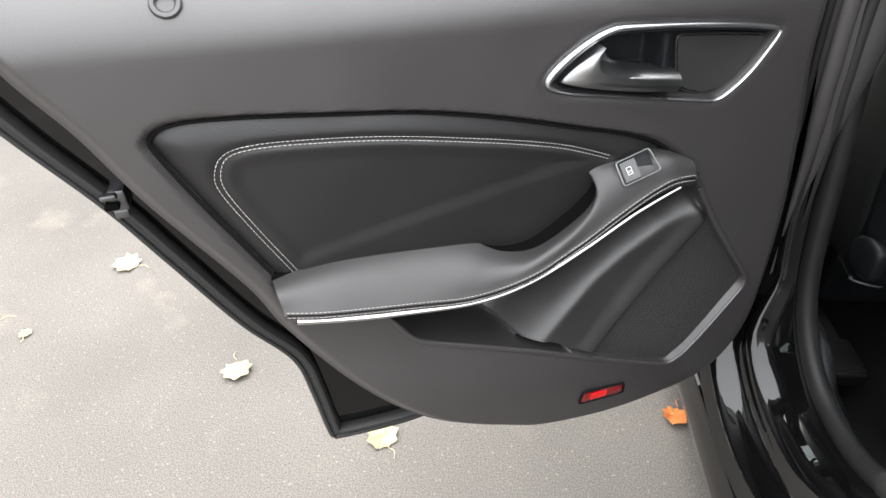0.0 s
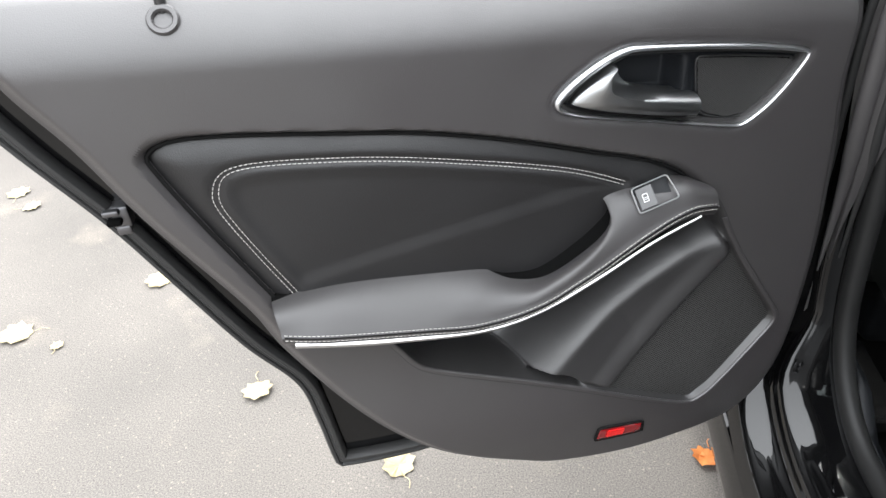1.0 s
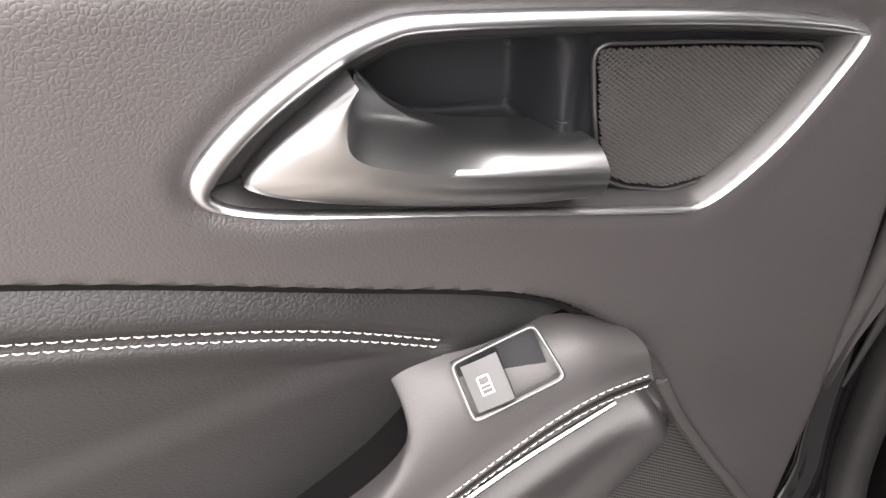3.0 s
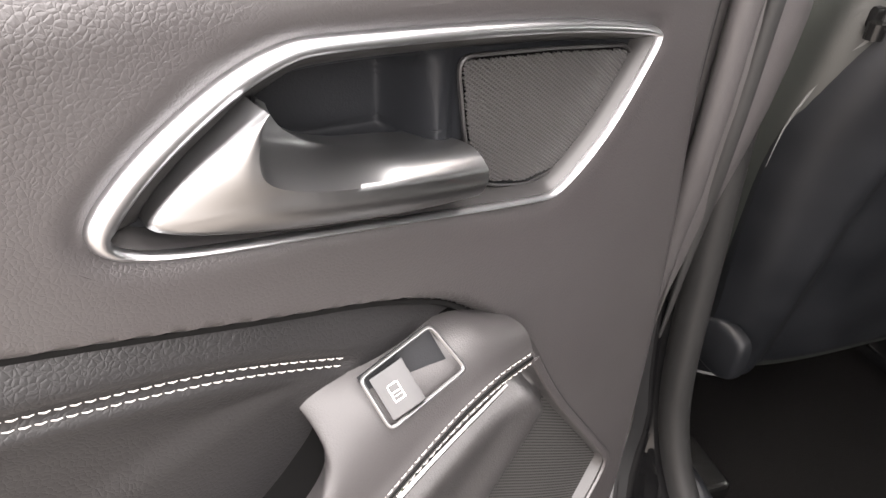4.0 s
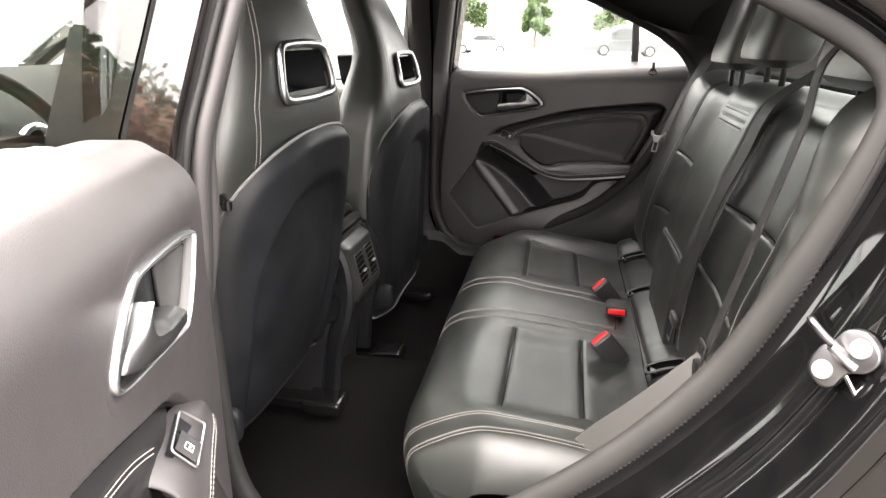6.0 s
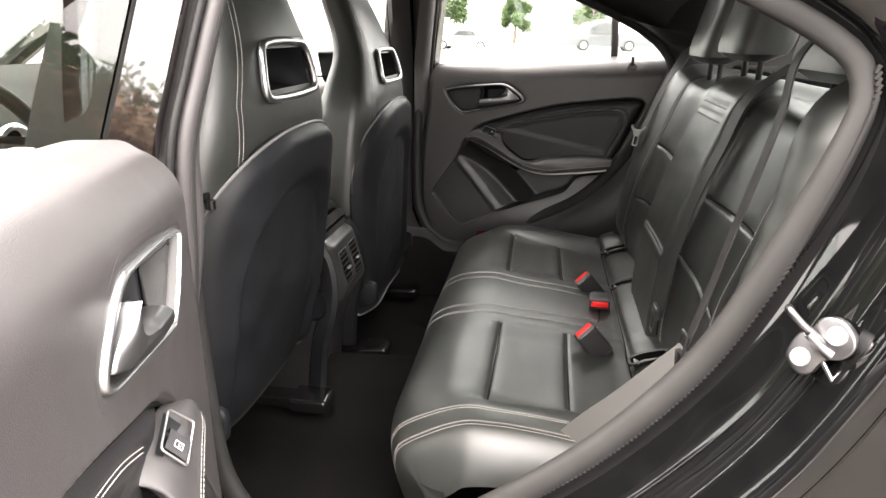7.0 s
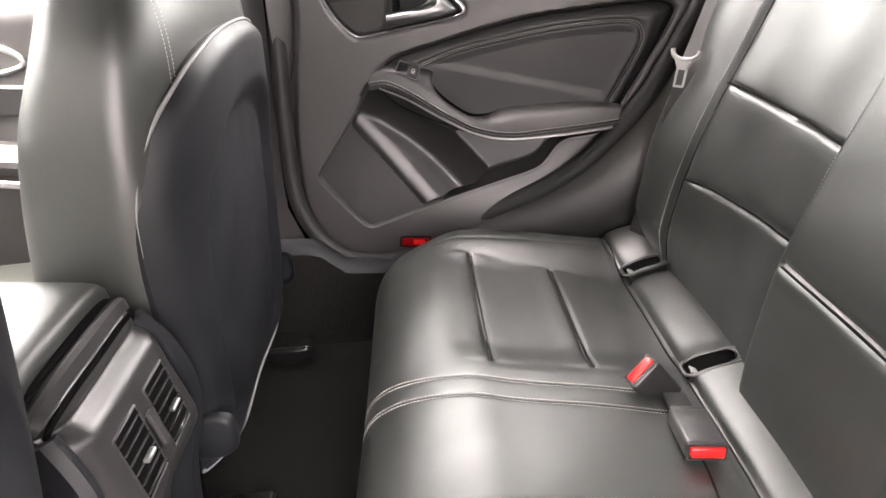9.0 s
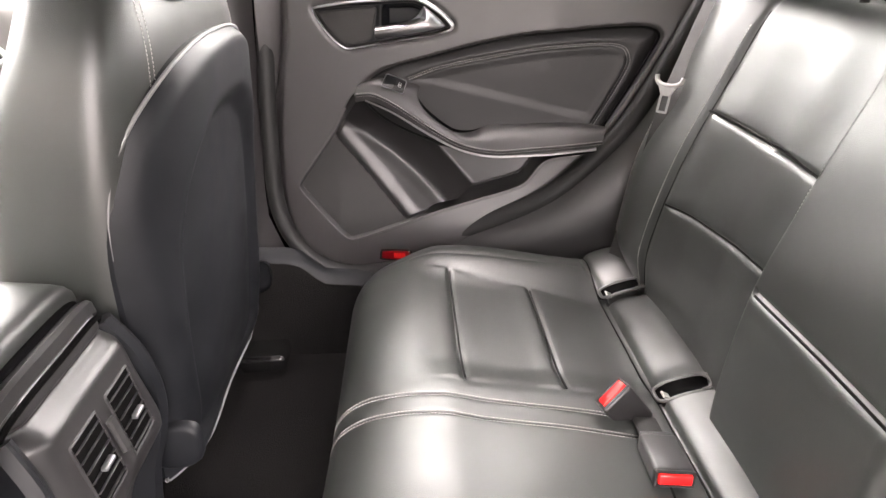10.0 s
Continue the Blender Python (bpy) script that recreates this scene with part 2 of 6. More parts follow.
GLOSS = material("gloss_black_trim", (0.008, 0.008, 0.008), 0.22)
LEVER = material("satin_cast_metal", (0.372, 0.377, 0.382), 0.32, metal=1.0, rough_var=0.05)
CHROME = material("satin_chrome", (0.608, 0.616, 0.632), 0.32, metal=1.0, rough_var=0.05)
BOLT = material("bright_zinc_bolt", (0.80, 0.80, 0.82), 0.42, metal=0.85)
BRIGHT = material("bright_chrome", (0.85, 0.85, 0.85), 0.08, metal=1.0)
STEEL = material("zinc_steel", (0.177, 0.177, 0.187), 0.36, metal=1.0, stains=(60, (0.23, 0.223, 0.216), 0.6), rough_var=0.08)
CARPET = material("black_carpet", (0.00991, 0.00952, 0.00944), 0.95, grain=(600, 0.9, "noise", 0.003), stains=(6, (0.0136, 0.0127, 0.0123), 0.6), spec=0.06)
LINER = material("black_headliner", (0.009, 0.009, 0.009), 0.9, grain=(900, 0.3, "noise", 0.0006), spec=0.2)
WEB = material("belt_webbing", (0.0286, 0.0281, 0.0275), 0.55, spec=0.35, grain=(1500, 0.5, "noise", 0.0006))
DARKTRIM = material("dark_crease", (0.0075, 0.0075, 0.0075), 0.7, spec=0.1)
# pale grey for seat shell edges, their highlight put into the colour
EDGESHINE = material("edge_highlight_grey", (0.173, 0.173, 0.173), 0.4)
THREAD = material("pale_thread", (0.514, 0.496, 0.468), 0.7)
RED = material("red_plastic", (0.837, 0.0162, 0.0162), 0.3, stains=(40, (0.54, 0.0108, 0.0108), 0.5))
REFLECT = material("red_reflector", (0.234, 0.0036, 0.0072), 0.12, coat=0.8)
WHITE = material("white_marking", (0.75, 0.75, 0.75), 0.5)
# near-black: shade of holes and gaps put into the colour; dial faces share it
DARK = material("cavity_shade_black", (0.003, 0.003, 0.003), 0.8, spec=0.05)
MESH = material("speaker_mesh", (0.125, 0.122, 0.12), 0.4, metal=0.6)
POCKET = material("grained_pocket_plastic", (0.0286, 0.0274, 0.0279), 0.42, spec=0.75, grain=(800, 0.35, "noise", 0.0005), stains=(11, (0.0359, 0.0347, 0.0352), 0.5), rough_var=0.05)
SATIN = material("dark_satin_trim", (0.028, 0.027, 0.027), 0.36, spec=0.6, rough_var=0.04)
ROCKER = material("smooth_switch_plastic", (0.035, 0.035, 0.037), 0.25, spec=0.8, stains=(90, (0.05, 0.05, 0.05), 0.5))


def perforated():
    """Thin black plastic with a regular field of small holes, 1.7 mm apart."""
    mt = material("perforated_grille", (0.04, 0.04, 0.04), 0.45)
    nt = mt.node_tree
    b = nt.nodes["Principled BSDF"]
    tc = nt.nodes.new("ShaderNodeTexCoord")
    mp = nt.nodes.new("ShaderNodeMapping")
    mp.inputs["Rotation"].default_value = (0, radians(35), 0)
    mp.inputs["Scale"].default_value = (1, 0.01, 1)
    nt.links.new(tc.outputs["Object"], mp.inputs["Vector"])
    v = nt.nodes.new("ShaderNodeTexVoronoi")
    v.inputs["Scale"].default_value, v.inputs["Randomness"].default_value = 430, 0.0
    nt.links.new(mp.outputs[0], v.inputs["Vector"])
    r = nt.nodes.new("ShaderNodeValToRGB")
    r.color_ramp.elements[0].position, r.color_ramp.elements[0].color = 0.26, (0.007, 0.007, 0.007, 1)
    r.color_ramp.elements[1].position, r.color_ramp.elements[1].color = 0.36, (0.050, 0.049, 0.048, 1)
    nt.links.new(v.outputs["Distance"], r.inputs["Fac"])
    nt.links.new(r.outputs["Color"], b.inputs["Base Color"])
    sp = nt.nodes.new("ShaderNodeMapRange")
    sp.inputs["From Min"].default_value, sp.inputs["From Max"].default_value = 0.26, 0.36
    sp.inputs["To Min"].default_value, sp.inputs["To Max"].default_value = 0.0, 0.5
    nt.links.new(v.outputs["Distance"], sp.inputs["Value"])
    nt.links.new(sp.outputs["Result"], b.inputs["Specular IOR Level"])
    return mt


GRILLE = perforated()


def asphalt():
    mt = material("asphalt", (0.17, 0.16, 0.15), 0.9)
    nt = mt.node_tree
    b = nt.nodes["Principled BSDF"]
    tc = nt.nodes.new("ShaderNodeTexCoord")

    def tex(kind, scale, detail=4):
        n = nt.nodes.new(kind)
        n.inputs["Scale"].default_value = scale
        if kind == "ShaderNodeTexNoise":
            n.inputs["Detail"].default_value = detail
        nt.links.new(tc.outputs["Object"], n.inputs["Vector"])
        return n

    def ramp(src, p0, c0, p1, c1):
        r = nt.nodes.new("ShaderNodeValToRGB")
        r.color_ramp.elements[0].position, r.color_ramp.elements[0].color = p0, (*c0, 1)
        r.color_ramp.elements[1].position, r.color_ramp.elements[1].color = p1, (*c1, 1)
        nt.links.new(src, r.inputs["Fac"])
        return r.outputs["Color"]

    def mix(fac, a, bb, mode="MIX"):
        x = nt.nodes.new("ShaderNodeMix")
        x.data_type, x.blend_type = "RGBA", mode
        if isinstance(fac, float):
            x.inputs[0].default_value = fac
        else:
            nt.links.new(fac, x.inputs[0])
        nt.links.new(a, x.inputs[6])
        nt.links.new(bb, x.inputs[7])
        return x.outputs[2]
    big = ramp(tex("ShaderNodeTexNoise", 1.6, 6).outputs["Fac"], 0.35, (0.121, 0.112, 0.103), 0.68, (0.160, 0.147, 0.134))
    grit = ramp(tex("ShaderNodeTexNoise", 330, 6).outputs["Fac"], 0.36, (0.66, 0.66, 0.66), 0.66, (1.30, 1.28, 1.26))
    st = tex("ShaderNodeTexVoronoi", 60)
    stones = ramp(st.outputs["Distance"], 0.08, (1.45, 1.42, 1.36), 0.20, (0.98, 0.98, 0.98))
    pits = ramp(tex("ShaderNodeTexVoronoi", 95).outputs["Distance"], 0.07, (0.55, 0.54, 0.53), 0.17, (1, 1, 1))
    blot = ramp(tex("ShaderNodeTexNoise", 4.2, 5).outputs["Fac"], 0.60, (1, 1, 1), 0.74, (1.4, 1.36, 1.3))
    col = mix(1.0, mix(1.0, mix(1.0, mix(1.0, big, grit, "MULTIPLY"), stones, "MULTIPLY"), pits, "MULTIPLY"), blot, "MULTIPLY")
    nt.links.new(col, b.inputs["Base Color"])
    bp = nt.nodes.new("ShaderNodeBump")
    bp.inputs["Strength"].default_value, bp.inputs["Distance"].default_value = 0.4, 0.002
    nt.links.new(tex("ShaderNodeTexNoise", 210, 5).outputs["Fac"], bp.inputs["Height"])
    nt.links.new(bp.outputs["Normal"], b.inputs["Normal"])
    return mt


ASPHALT = asphalt()
PALE_LEAF = material("pale_dry_leaf", (0.379, 0.306, 0.158), 0.7, stains=(45, (0.485, 0.432, 0.285), 0.9), grain=(160, 0.5, "noise", 0.002))
ORANGE_LEAF = material("orange_dry_leaf", (0.63, 0.195, 0.045), 0.7, stains=(45, (0.75, 0.3, 0.09), 0.9), grain=(160, 0.5, "noise", 0.002))
BARK = material("bark", (0.198, 0.153, 0.117), 0.95, grain=(20, 0.8, "noise", 0.02), stains=(6, (0.288, 0.234, 0.18), 0.8))
FOLIAGE = material("green_leaves", (0.052, 0.0975, 0.0286), 0.7, stains=(0.9, (0.091, 0.143, 0.0416), 0.9))
AUTUMN = material("brown_autumn_leaves", (0.21, 0.09, 0.0375), 0.7, stains=(0.9, (0.135, 0.105, 0.03), 0.9))
WHITE_PAINT = material("white_car_paint", (0.6, 0.6, 0.6), 0.3, coat=0.3)
GREY_PAINT = material("grey_car_paint", (0.1, 0.11, 0.12), 0.3, coat=0.3)
RED_PAINT = material("red_car_paint", (0.64, 0.048, 0.032), 0.25, coat=0.6)
DARKGLASS = material("dark_window", (0.015, 0.018, 0.02), 0.3)
TYRE = material("tyre_rubber", (0.03, 0.03, 0.03), 0.8)
GREYTRIM = material("grey_belt_plastic", (0.365, 0.365, 0.357), 0.45)
# paler copy of the belt webbing, its sheen put into the colour
SHEENWEB = material("pale_side_of_belt", (0.0799, 0.0792, 0.0762), 0.5, grain=(1500, 0.5, "noise", 0.0006))


def glass(name, tint):
    mt = bpy.data.materials.new(name)
    mt.use_nodes = True
    b = mt.node_tree.nodes["Principled BSDF"]
    b.inputs["Base Color"].default_value = (*tint, 1)
    b.inputs["Roughness"].default_value = 0.0
    b.inputs["Transmission Weight"].default_value = 1.0
    b.inputs["IOR"].default_value = 1.45
    return mt


GLASS = glass("car_glass", (0.86, 0.93, 0.9))
TINTED = glass("tinted_rear_glass", (0.42, 0.46, 0.45))

SILVER_PAINT = material("silver_car_paint", (0.32, 0.35, 0.33), 0.3, coat=0.4)

DASH = material("matt_black_dashboard", (0.012, 0.012, 0.012), 0.75, spec=0.12, grain=(500, 0.3, "leather", 0.0006))
WHEEL = material("black_wheel_leather", (0.016, 0.017, 0.016), 0.5, spec=0.3, grain=(500, 0.3, "leather", 0.0005))

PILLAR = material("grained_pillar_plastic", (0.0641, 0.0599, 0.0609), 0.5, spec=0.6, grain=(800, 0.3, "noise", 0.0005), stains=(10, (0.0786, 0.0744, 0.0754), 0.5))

STRIP = material("polished_strip", (0.60, 0.59, 0.59), 0.28, metal=1.0)

# dark rubber, also the shaded copy of the door seal material
DARKRUBBER = material("dark_rubber_shaded_seal", (0.0144, 0.0144, 0.0144), 0.5, spec=0.3, grain=(300, 0.15, "noise", 0.001), stains=(15, (0.0256, 0.0256, 0.0256), 0.5))

# ---- ground and car body (the setting) ----
def ground_z(y):
    """The lot falls gently away ahead of the car."""
    return -0.8 * float(step01(np.array(y - 3.0), 6.0))


part("ground", sheet([[(x, y, ground_z(y)) for x in (-400, -60, -12, -4, -1, 2, 12, 60, 400)] for y in (-400, -60, -12, -4, 0, 3, 4, 5, 6, 7, 8, 9, 12, 60, 400)]), ASPHALT,
     label="worn grey asphalt of a parking lot", kind="structure", smooth=False)["category"] = "ground"


def bar(pts, profile, up=(1, 0, 0), n=8, closed=False):
    return sweep(curve(pts, n, closed), profile, up, closed)


def mirrored(vf, s):
    V, F = vf
    return np.asarray(V) * np.array((s, 1, 1)), F


floor = part("floor", sheet([[(x, y, z + (0.10 * math.exp(-(x / 0.11) ** 2))) for x in np.linspace(-0.74, 0.74, 41)]
                             for y, z in ((-0.55, 0.215), (-0.3, 0.2), (-0.1, 0.19), (0.2, 0.18), (0.6, 0.18), (1.2, 0.2), (1.5, 0.32))]), CARPET,
             label="black carpeted car floor with a raised centre tunnel", kind="structure")
floor["category"] = "floor"


LOOP = curve([(-0.66, -0.04, 1.30), (-0.70, -0.04, 1.20), (-0.758, -0.038, 0.95), (-0.744, -0.034, 0.65), (-0.732, -0.050, 0.47), (-0.720, -0.130, 0.375), (-0.712, -0.26, 0.372), (-0.715, -0.40, 0.465), (-0.705, -0.53, 0.565),
              (-0.695, -0.64, 0.69), (-0.69, -0.71, 0.83), (-0.685, -0.755, 0.95), (-0.675, -0.765, 1.01), (-0.66, -0.735, 1.055), (-0.64, -0.62, 1.115), (-0.61, -0.4, 1.20), (-0.59, -0.1, 1.27), (-0.58, 0.15, 1.30), (-0.58, 0.55, 1.30)], 8)
LOOP = even(LOOP, 0.02)
_t = np.gradient(LOOP[:, 1:], axis=0)
for _ in range(14):
    _t[1:-1] = (_t[:-2] + 2 * _t[1:-1] + _t[2:]) / 4
_t /= np.linalg.norm(_t, axis=1)[:, None]
AWAY = np.stack([np.zeros(len(LOOP)), -_t[:, 1], _t[:, 0]], 1)      # out of the opening, in its plane

# the closed right-hand side: its seal lies further in and further back, against the door panel
RLOOP = LOOP.copy()
_k = step01(-0.30 - LOOP[:, 1], 0.25) * step01(1.06 - LOOP[:, 2], 0.12)
RLOOP[:, 0] += 0.044 * _k
RLOOP[:, 1] -= 0.054 * _k

for s, side in ((-1, "left"), (1, "right")):
    LP = LOOP if s < 0 else RLOOP
    # lower sill with its step trim
    sill = part("sill_" + side, mirrored(sweep([(-0.772, y, 0.24) for y in np.linspace(-0.62, 1.3, 24)],
                curve([(0.07, -0.09), (0.07, 0.04), (0.05, 0.070), (0.02, 0.080), (-0.03, 0.078), (-0.062, 0.06), (-0.075, 0.03), (-0.078, -0.05), (-0.02, -0.10)][::-1], 3, True), up=(0, 0, 1)), -s),
                PAINT, label="glossy black painted door sill of the car", kind="structure", angle=60)
    sill["category"] = "sill"
    for dx, dz in ((-0.062, 0.062), (-0.072, 0.035)):
        part("sill_rib", mirrored(sweep([(-0.772 + dx, y, 0.24 + dz) for y in np.linspace(-0.6, 1.3, 12)], ring_profile(0.006, 0.006, 8), up=(0, 0, 1)), -s), PAINT, sill, "raised painted sill edge")

    # centre pillar: inner trim and glossy outside cover
    zs = np.linspace(0.30, 1.36, 40)
    rows = []
    for z in zs:
        lean = max(0, z - 0.95) * 0.33 + max(0, 0.45 - z) * 0.12
        tail = 0.12 * max(0, 0.46 - z) / 0.16
        a, b = -0.015 - tail * 0.6, 0.13 + tail * 0.6 - 0.040 * float(step01(np.array(z - 0.86), 0.07)) - max(0, z - 0.95) * 0.16
        x0, x1 = -0.79 + lean, -0.715 + lean - max(0, 0.45 - z) * 0.05
        rows.append([(x0, a + 0.02, z), (x0, b - 0.02, z), (x0 + 0.02, b, z), (x1 - 0.02, b - 0.01, z), (x1, b - 0.035, z), (x1 + 0.002, a + 0.045, z), (x1 - 0.018, a + 0.025, z), (x0 + 0.02, a, z)])
    pillar = part("centre_pillar_" + side, mirrored(sheet(rows, wrap=True), -s), PILLAR, label="black plastic centre pillar trim of the car", kind="structure", angle=60)
    pillar["category"] = "pillar"
    part("pillar_seam", mirrored(sweep([(-0.714 + max(0, z - 0.95) * 0.33, 0.045, z) for z in np.linspace(0.5, 1.3, 20)], ring_profile(0.0016, 0.0016, 6), up=(1, 0, 0)), -s), DARKTRIM, pillar)
    # glossy covers outside the pillar, above the waist
    zs = np.linspace(0.93, 1.34, 14)
    for y0, y1, dx, lab in ((-0.062, -0.014, 0.0, "glossy black pillar cover"),):
        rows = []
        for z in zs:
            lean = max(0, z - 0.93) * 0.36
            back = max(0, z - 0.95) * 0.15
            x0 = -0.842 + lean + dx
            e0, e1 = y0 - back - (0.03 if s > 0 else 0), y1 - back - (0.25 * max(0, z - 0.93) if y1 > 0 else 0)
            rows.append([(x0, e0, z), (x0, e1, z), (x0 + 0.012, e1 + 0.002, z), (x0 + 0.045, e1, z), (x0 + 0.045, e0 + 0.01, z), (x0 + 0.010, e0 - 0.002, z)])
        part("pillar_cover", mirrored(sheet(rows, wrap=True), -s), PIANO, pillar, lab, angle=30)
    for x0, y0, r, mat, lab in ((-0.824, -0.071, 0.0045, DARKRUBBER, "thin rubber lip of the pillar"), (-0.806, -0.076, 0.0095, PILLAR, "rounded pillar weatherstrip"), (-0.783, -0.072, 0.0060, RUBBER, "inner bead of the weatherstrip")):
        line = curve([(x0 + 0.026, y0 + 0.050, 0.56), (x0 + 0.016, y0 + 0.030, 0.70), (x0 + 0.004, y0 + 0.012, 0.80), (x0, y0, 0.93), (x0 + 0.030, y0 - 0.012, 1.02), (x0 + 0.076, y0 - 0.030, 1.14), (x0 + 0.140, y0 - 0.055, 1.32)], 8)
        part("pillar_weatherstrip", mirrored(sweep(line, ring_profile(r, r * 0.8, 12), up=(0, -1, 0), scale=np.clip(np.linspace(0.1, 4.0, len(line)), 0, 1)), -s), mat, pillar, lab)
    rows = []
    for z in np.linspace(0.58, 1.34, 28):
        lean = max(0, z - 0.93) * 0.36
        k = max(0, z - 0.95) * 0.15
        x0, y0 = -0.772 + lean, -0.066 - k + 0.03 * max(0, 0.8 - z)
        w = float(step01(np.array(z - 0.58), 0.30))
        y0 += 0.03 * (1 - w)
        rows.append([(x0 - 0.045 * w, y0 + 0.012, z), (x0 - 0.02 * w, y0 - 0.001 * w, z), (x0, y0 - 0.004 * w, z), (x0 + 0.018 * w, y0 + 0.001, z), (x0 + 0.032 * w, y0 + 0.016, z), (x0 + 0.036 * w, y0 + 0.040 * w, z)])
    part("pillar_flank", mirrored(sheet(rows), -s), PILLAR, pillar, "grained black pillar flank")
    rows = []
    for z in np.linspace(0.90, 1.34, 12):
        x0, back = -0.826 + max(0, z - 0.93) * 0.36, max(0, z - 0.95) * 0.16
        rows.append([(x0 + 0.03, -0.012 - back, z), (x0, -0.012 - back, z), (x0 - 0.003, 0.035 - back, z), (x0, 0.086 - back, z), (x0 + 0.03, 0.090 - back, z)])
    part("pillar_mask", mirrored(sheet(rows), -s), DASH, pillar, "matt black pillar face behind the front window", angle=40)
    # painted pillar below the waist
    rows = [[(-0.79, -0.016, z), (-0.808, 0.0, z), (-0.815, 0.03, z), (-0.815, 0.15, z), (-0.77, 0.15, z), (-0.77, -0.01, z)] for z in np.linspace(0.26, 0.935, 16)]
    part("pillar_post", mirrored(sheet(rows, wrap=True), -s), PAINT, pillar, "glossy black painted pillar post", angle=50)

    # door opening seal with its ribbed outer edge
    SEAL = curve([(-0.020, 0.0), (-0.014, 0.013), (0.0, 0.017), (0.014, 0.012), (0.021, 0.0), (0.016, -0.012), (0.0, -0.016), (-0.015, -0.011)], 3, True)
    cut = int(np.argmin(np.abs(LOOP[:, 1] + 0.30) + (LOOP[:, 2] > 0.6)))
    # the right-hand seal takes the darker copy of the material
    seal = part("door_seal_" + side, mirrored(sweep(LP[cut:], SEAL, up=(1, 0, 0), scale=0.95 - 0.23 * step01(LP[cut:, 2] - 0.86, 0.16)), -s), SEALTRIM if s < 0 else DARKRUBBER,
         label="grey flocked rubber seal round the door opening", kind="structure")
    seal["category"] = "seal"
    # same seal run on; the darker copy paints its shade here
    part("pillar_seal", mirrored(sweep(LP[:cut + 1], SEAL * 0.80, up=(1, 0, 0)), -s), DARKRUBBER, seal, "rubber seal along pillar and sill, its shade put into the colour")
    teeth = []
    fine = even(LP, 0.0064)[6:-68]
    aw = np.stack([np.interp(np.linspace(0, 1, len(fine)), np.linspace(0, 1, len(LOOP)), AWAY[:, i]) for i in range(3)], 1)
    tv, tf = block(0.0045, 0.0032, 0.0085, 0, (0, 0, 0))
    for p_, q_ in zip(fine, aw):
        if p_[1] > -0.3 or p_[2] > 1.02:
            continue
        q_ = q_ / np.linalg.norm(q_)
        al = np.cross(q_, (1, 0, 0))
        teeth.append((p_ + q_ * 0.0125 + np.array((-0.0125, 0, 0)) + tv[:, :1] * np.array((1, 0, 0)) + tv[:, 1:2] * al + tv[:, 2:] * q_, tf))
    part("seal_teeth", mirrored(join(*teeth), -s), SEALTRIM, seal, "row of small rubber teeth", smooth=False, kind="stuff")
    # painted jamb running on from the seal, stepped towards the outside
    prof = curve([(-0.004, 0.0), (0.008, 0.008), (0.012, 0.030), (0.017, 0.055), (0.025, 0.082), (0.035, 0.101), (0.044, 0.110), (0.048, 0.124), (0.053, 0.150), (0.062, 0.164), (0.080, 0.169)], 4)
    ledge = curve([(-0.004, 0.0), (0.006, 0.008), (0.008, 0.030), (0.010, 0.055), (0.013, 0.080), (0.017, 0.097), (0.034, 0.105), (0.043, 0.115), (0.047, 0.140), (0.054, 0.158), (0.080, 0.169)], 4)
    P = []
    for p_, q_ in zip(LP, AWAY):
        low = float(step01(np.array(p_[1] + 0.55), 0.25) * step01(np.array(0.80 - p_[2]), 0.2)) * (s < 0)
        rear = step01(np.array(-0.25 - p_[1]), 0.25) * step01(np.array(1.05 - p_[2]), 0.12)
        kx = 0.36 + 0.64 * float(rear)
        if p_[2] < 0.5 and p_[1] > -0.45:
            kx = max(kx, 0.36 + 0.44 * float(step01(np.array(0.5 - p_[2]), 0.1)))
        P.append([p_ + q_ * o + np.array((-d * kx, 0, 0)) for o, d in prof * (1 - low) + ledge * low])
    part("door_jamb_" + side, mirrored(sheet(P), -s), PAINT, label="glossy black painted door jamb of the car body", kind="structure", angle=55)["category"] = "car body"
    # rear quarter panel beyond the jamb
    i0 = int(np.argmin(np.abs(LOOP[:, 2] - 0.42) + (LOOP[:, 1] > -0.3)))
    i1 = int(np.argmin(np.abs(LOOP[:, 2] - 1.04) + (LOOP[:, 1] > -0.6)))
    Q = []
    for i in range(i0, i1):
        e = np.array(P[i][-1])
        Q.append([e + np.array((-0.004 - 0.03 * math.sin(min(1.0, k * 2.2) * 1.57), 0, 0)) + AWAY[i] * (0.012 * (k > 0)) + np.array((0, -k, 0.06 * k)) for k in (0, 0.01, 0.03, 0.08, 0.2, 0.5, 1.0)])
    part("quarter_panel_" + side, mirrored(sheet(Q), -s), PAINT, label="glossy black rear wing of the car", kind="structure", angle=60)["category"] = "car body"
    # roof lining from the rail to the middle
    P = []
    k0 = int(np.argmin(np.abs(LOOP[:, 2] - 1.03) + (LOOP[:, 1] > -0.6)))
    for p in LP[k0:]:
        P.append([p + (0.0, 0, 0.0), p + (0.03, 0, 0.022), p + (0.10, 0, 0.05), p + (0.25, 0, 0.09), (p + (0, 0, 0.13)) * (0, 1, 1)])
    part("ceiling_" + side, mirrored(sheet(P), -s), LINER, label="black fabric roof lining", kind="structure")["category"] = "ceiling"

    # rear quarter pillar up to the rear window
    k1 = int(np.argmin(np.abs(LOOP[:, 2] - 0.95) + (LOOP[:, 1] > -0.6)))
    k2 = int(np.argmin(np.abs(LOOP[:, 1] + 0.40) + 9 * (LOOP[:, 2] < 1.1)))
    fore = LP[k1:k2 + 1] + AWAY[k1:k2 + 1] * 0.012 + np.array((0.014, 0, 0))
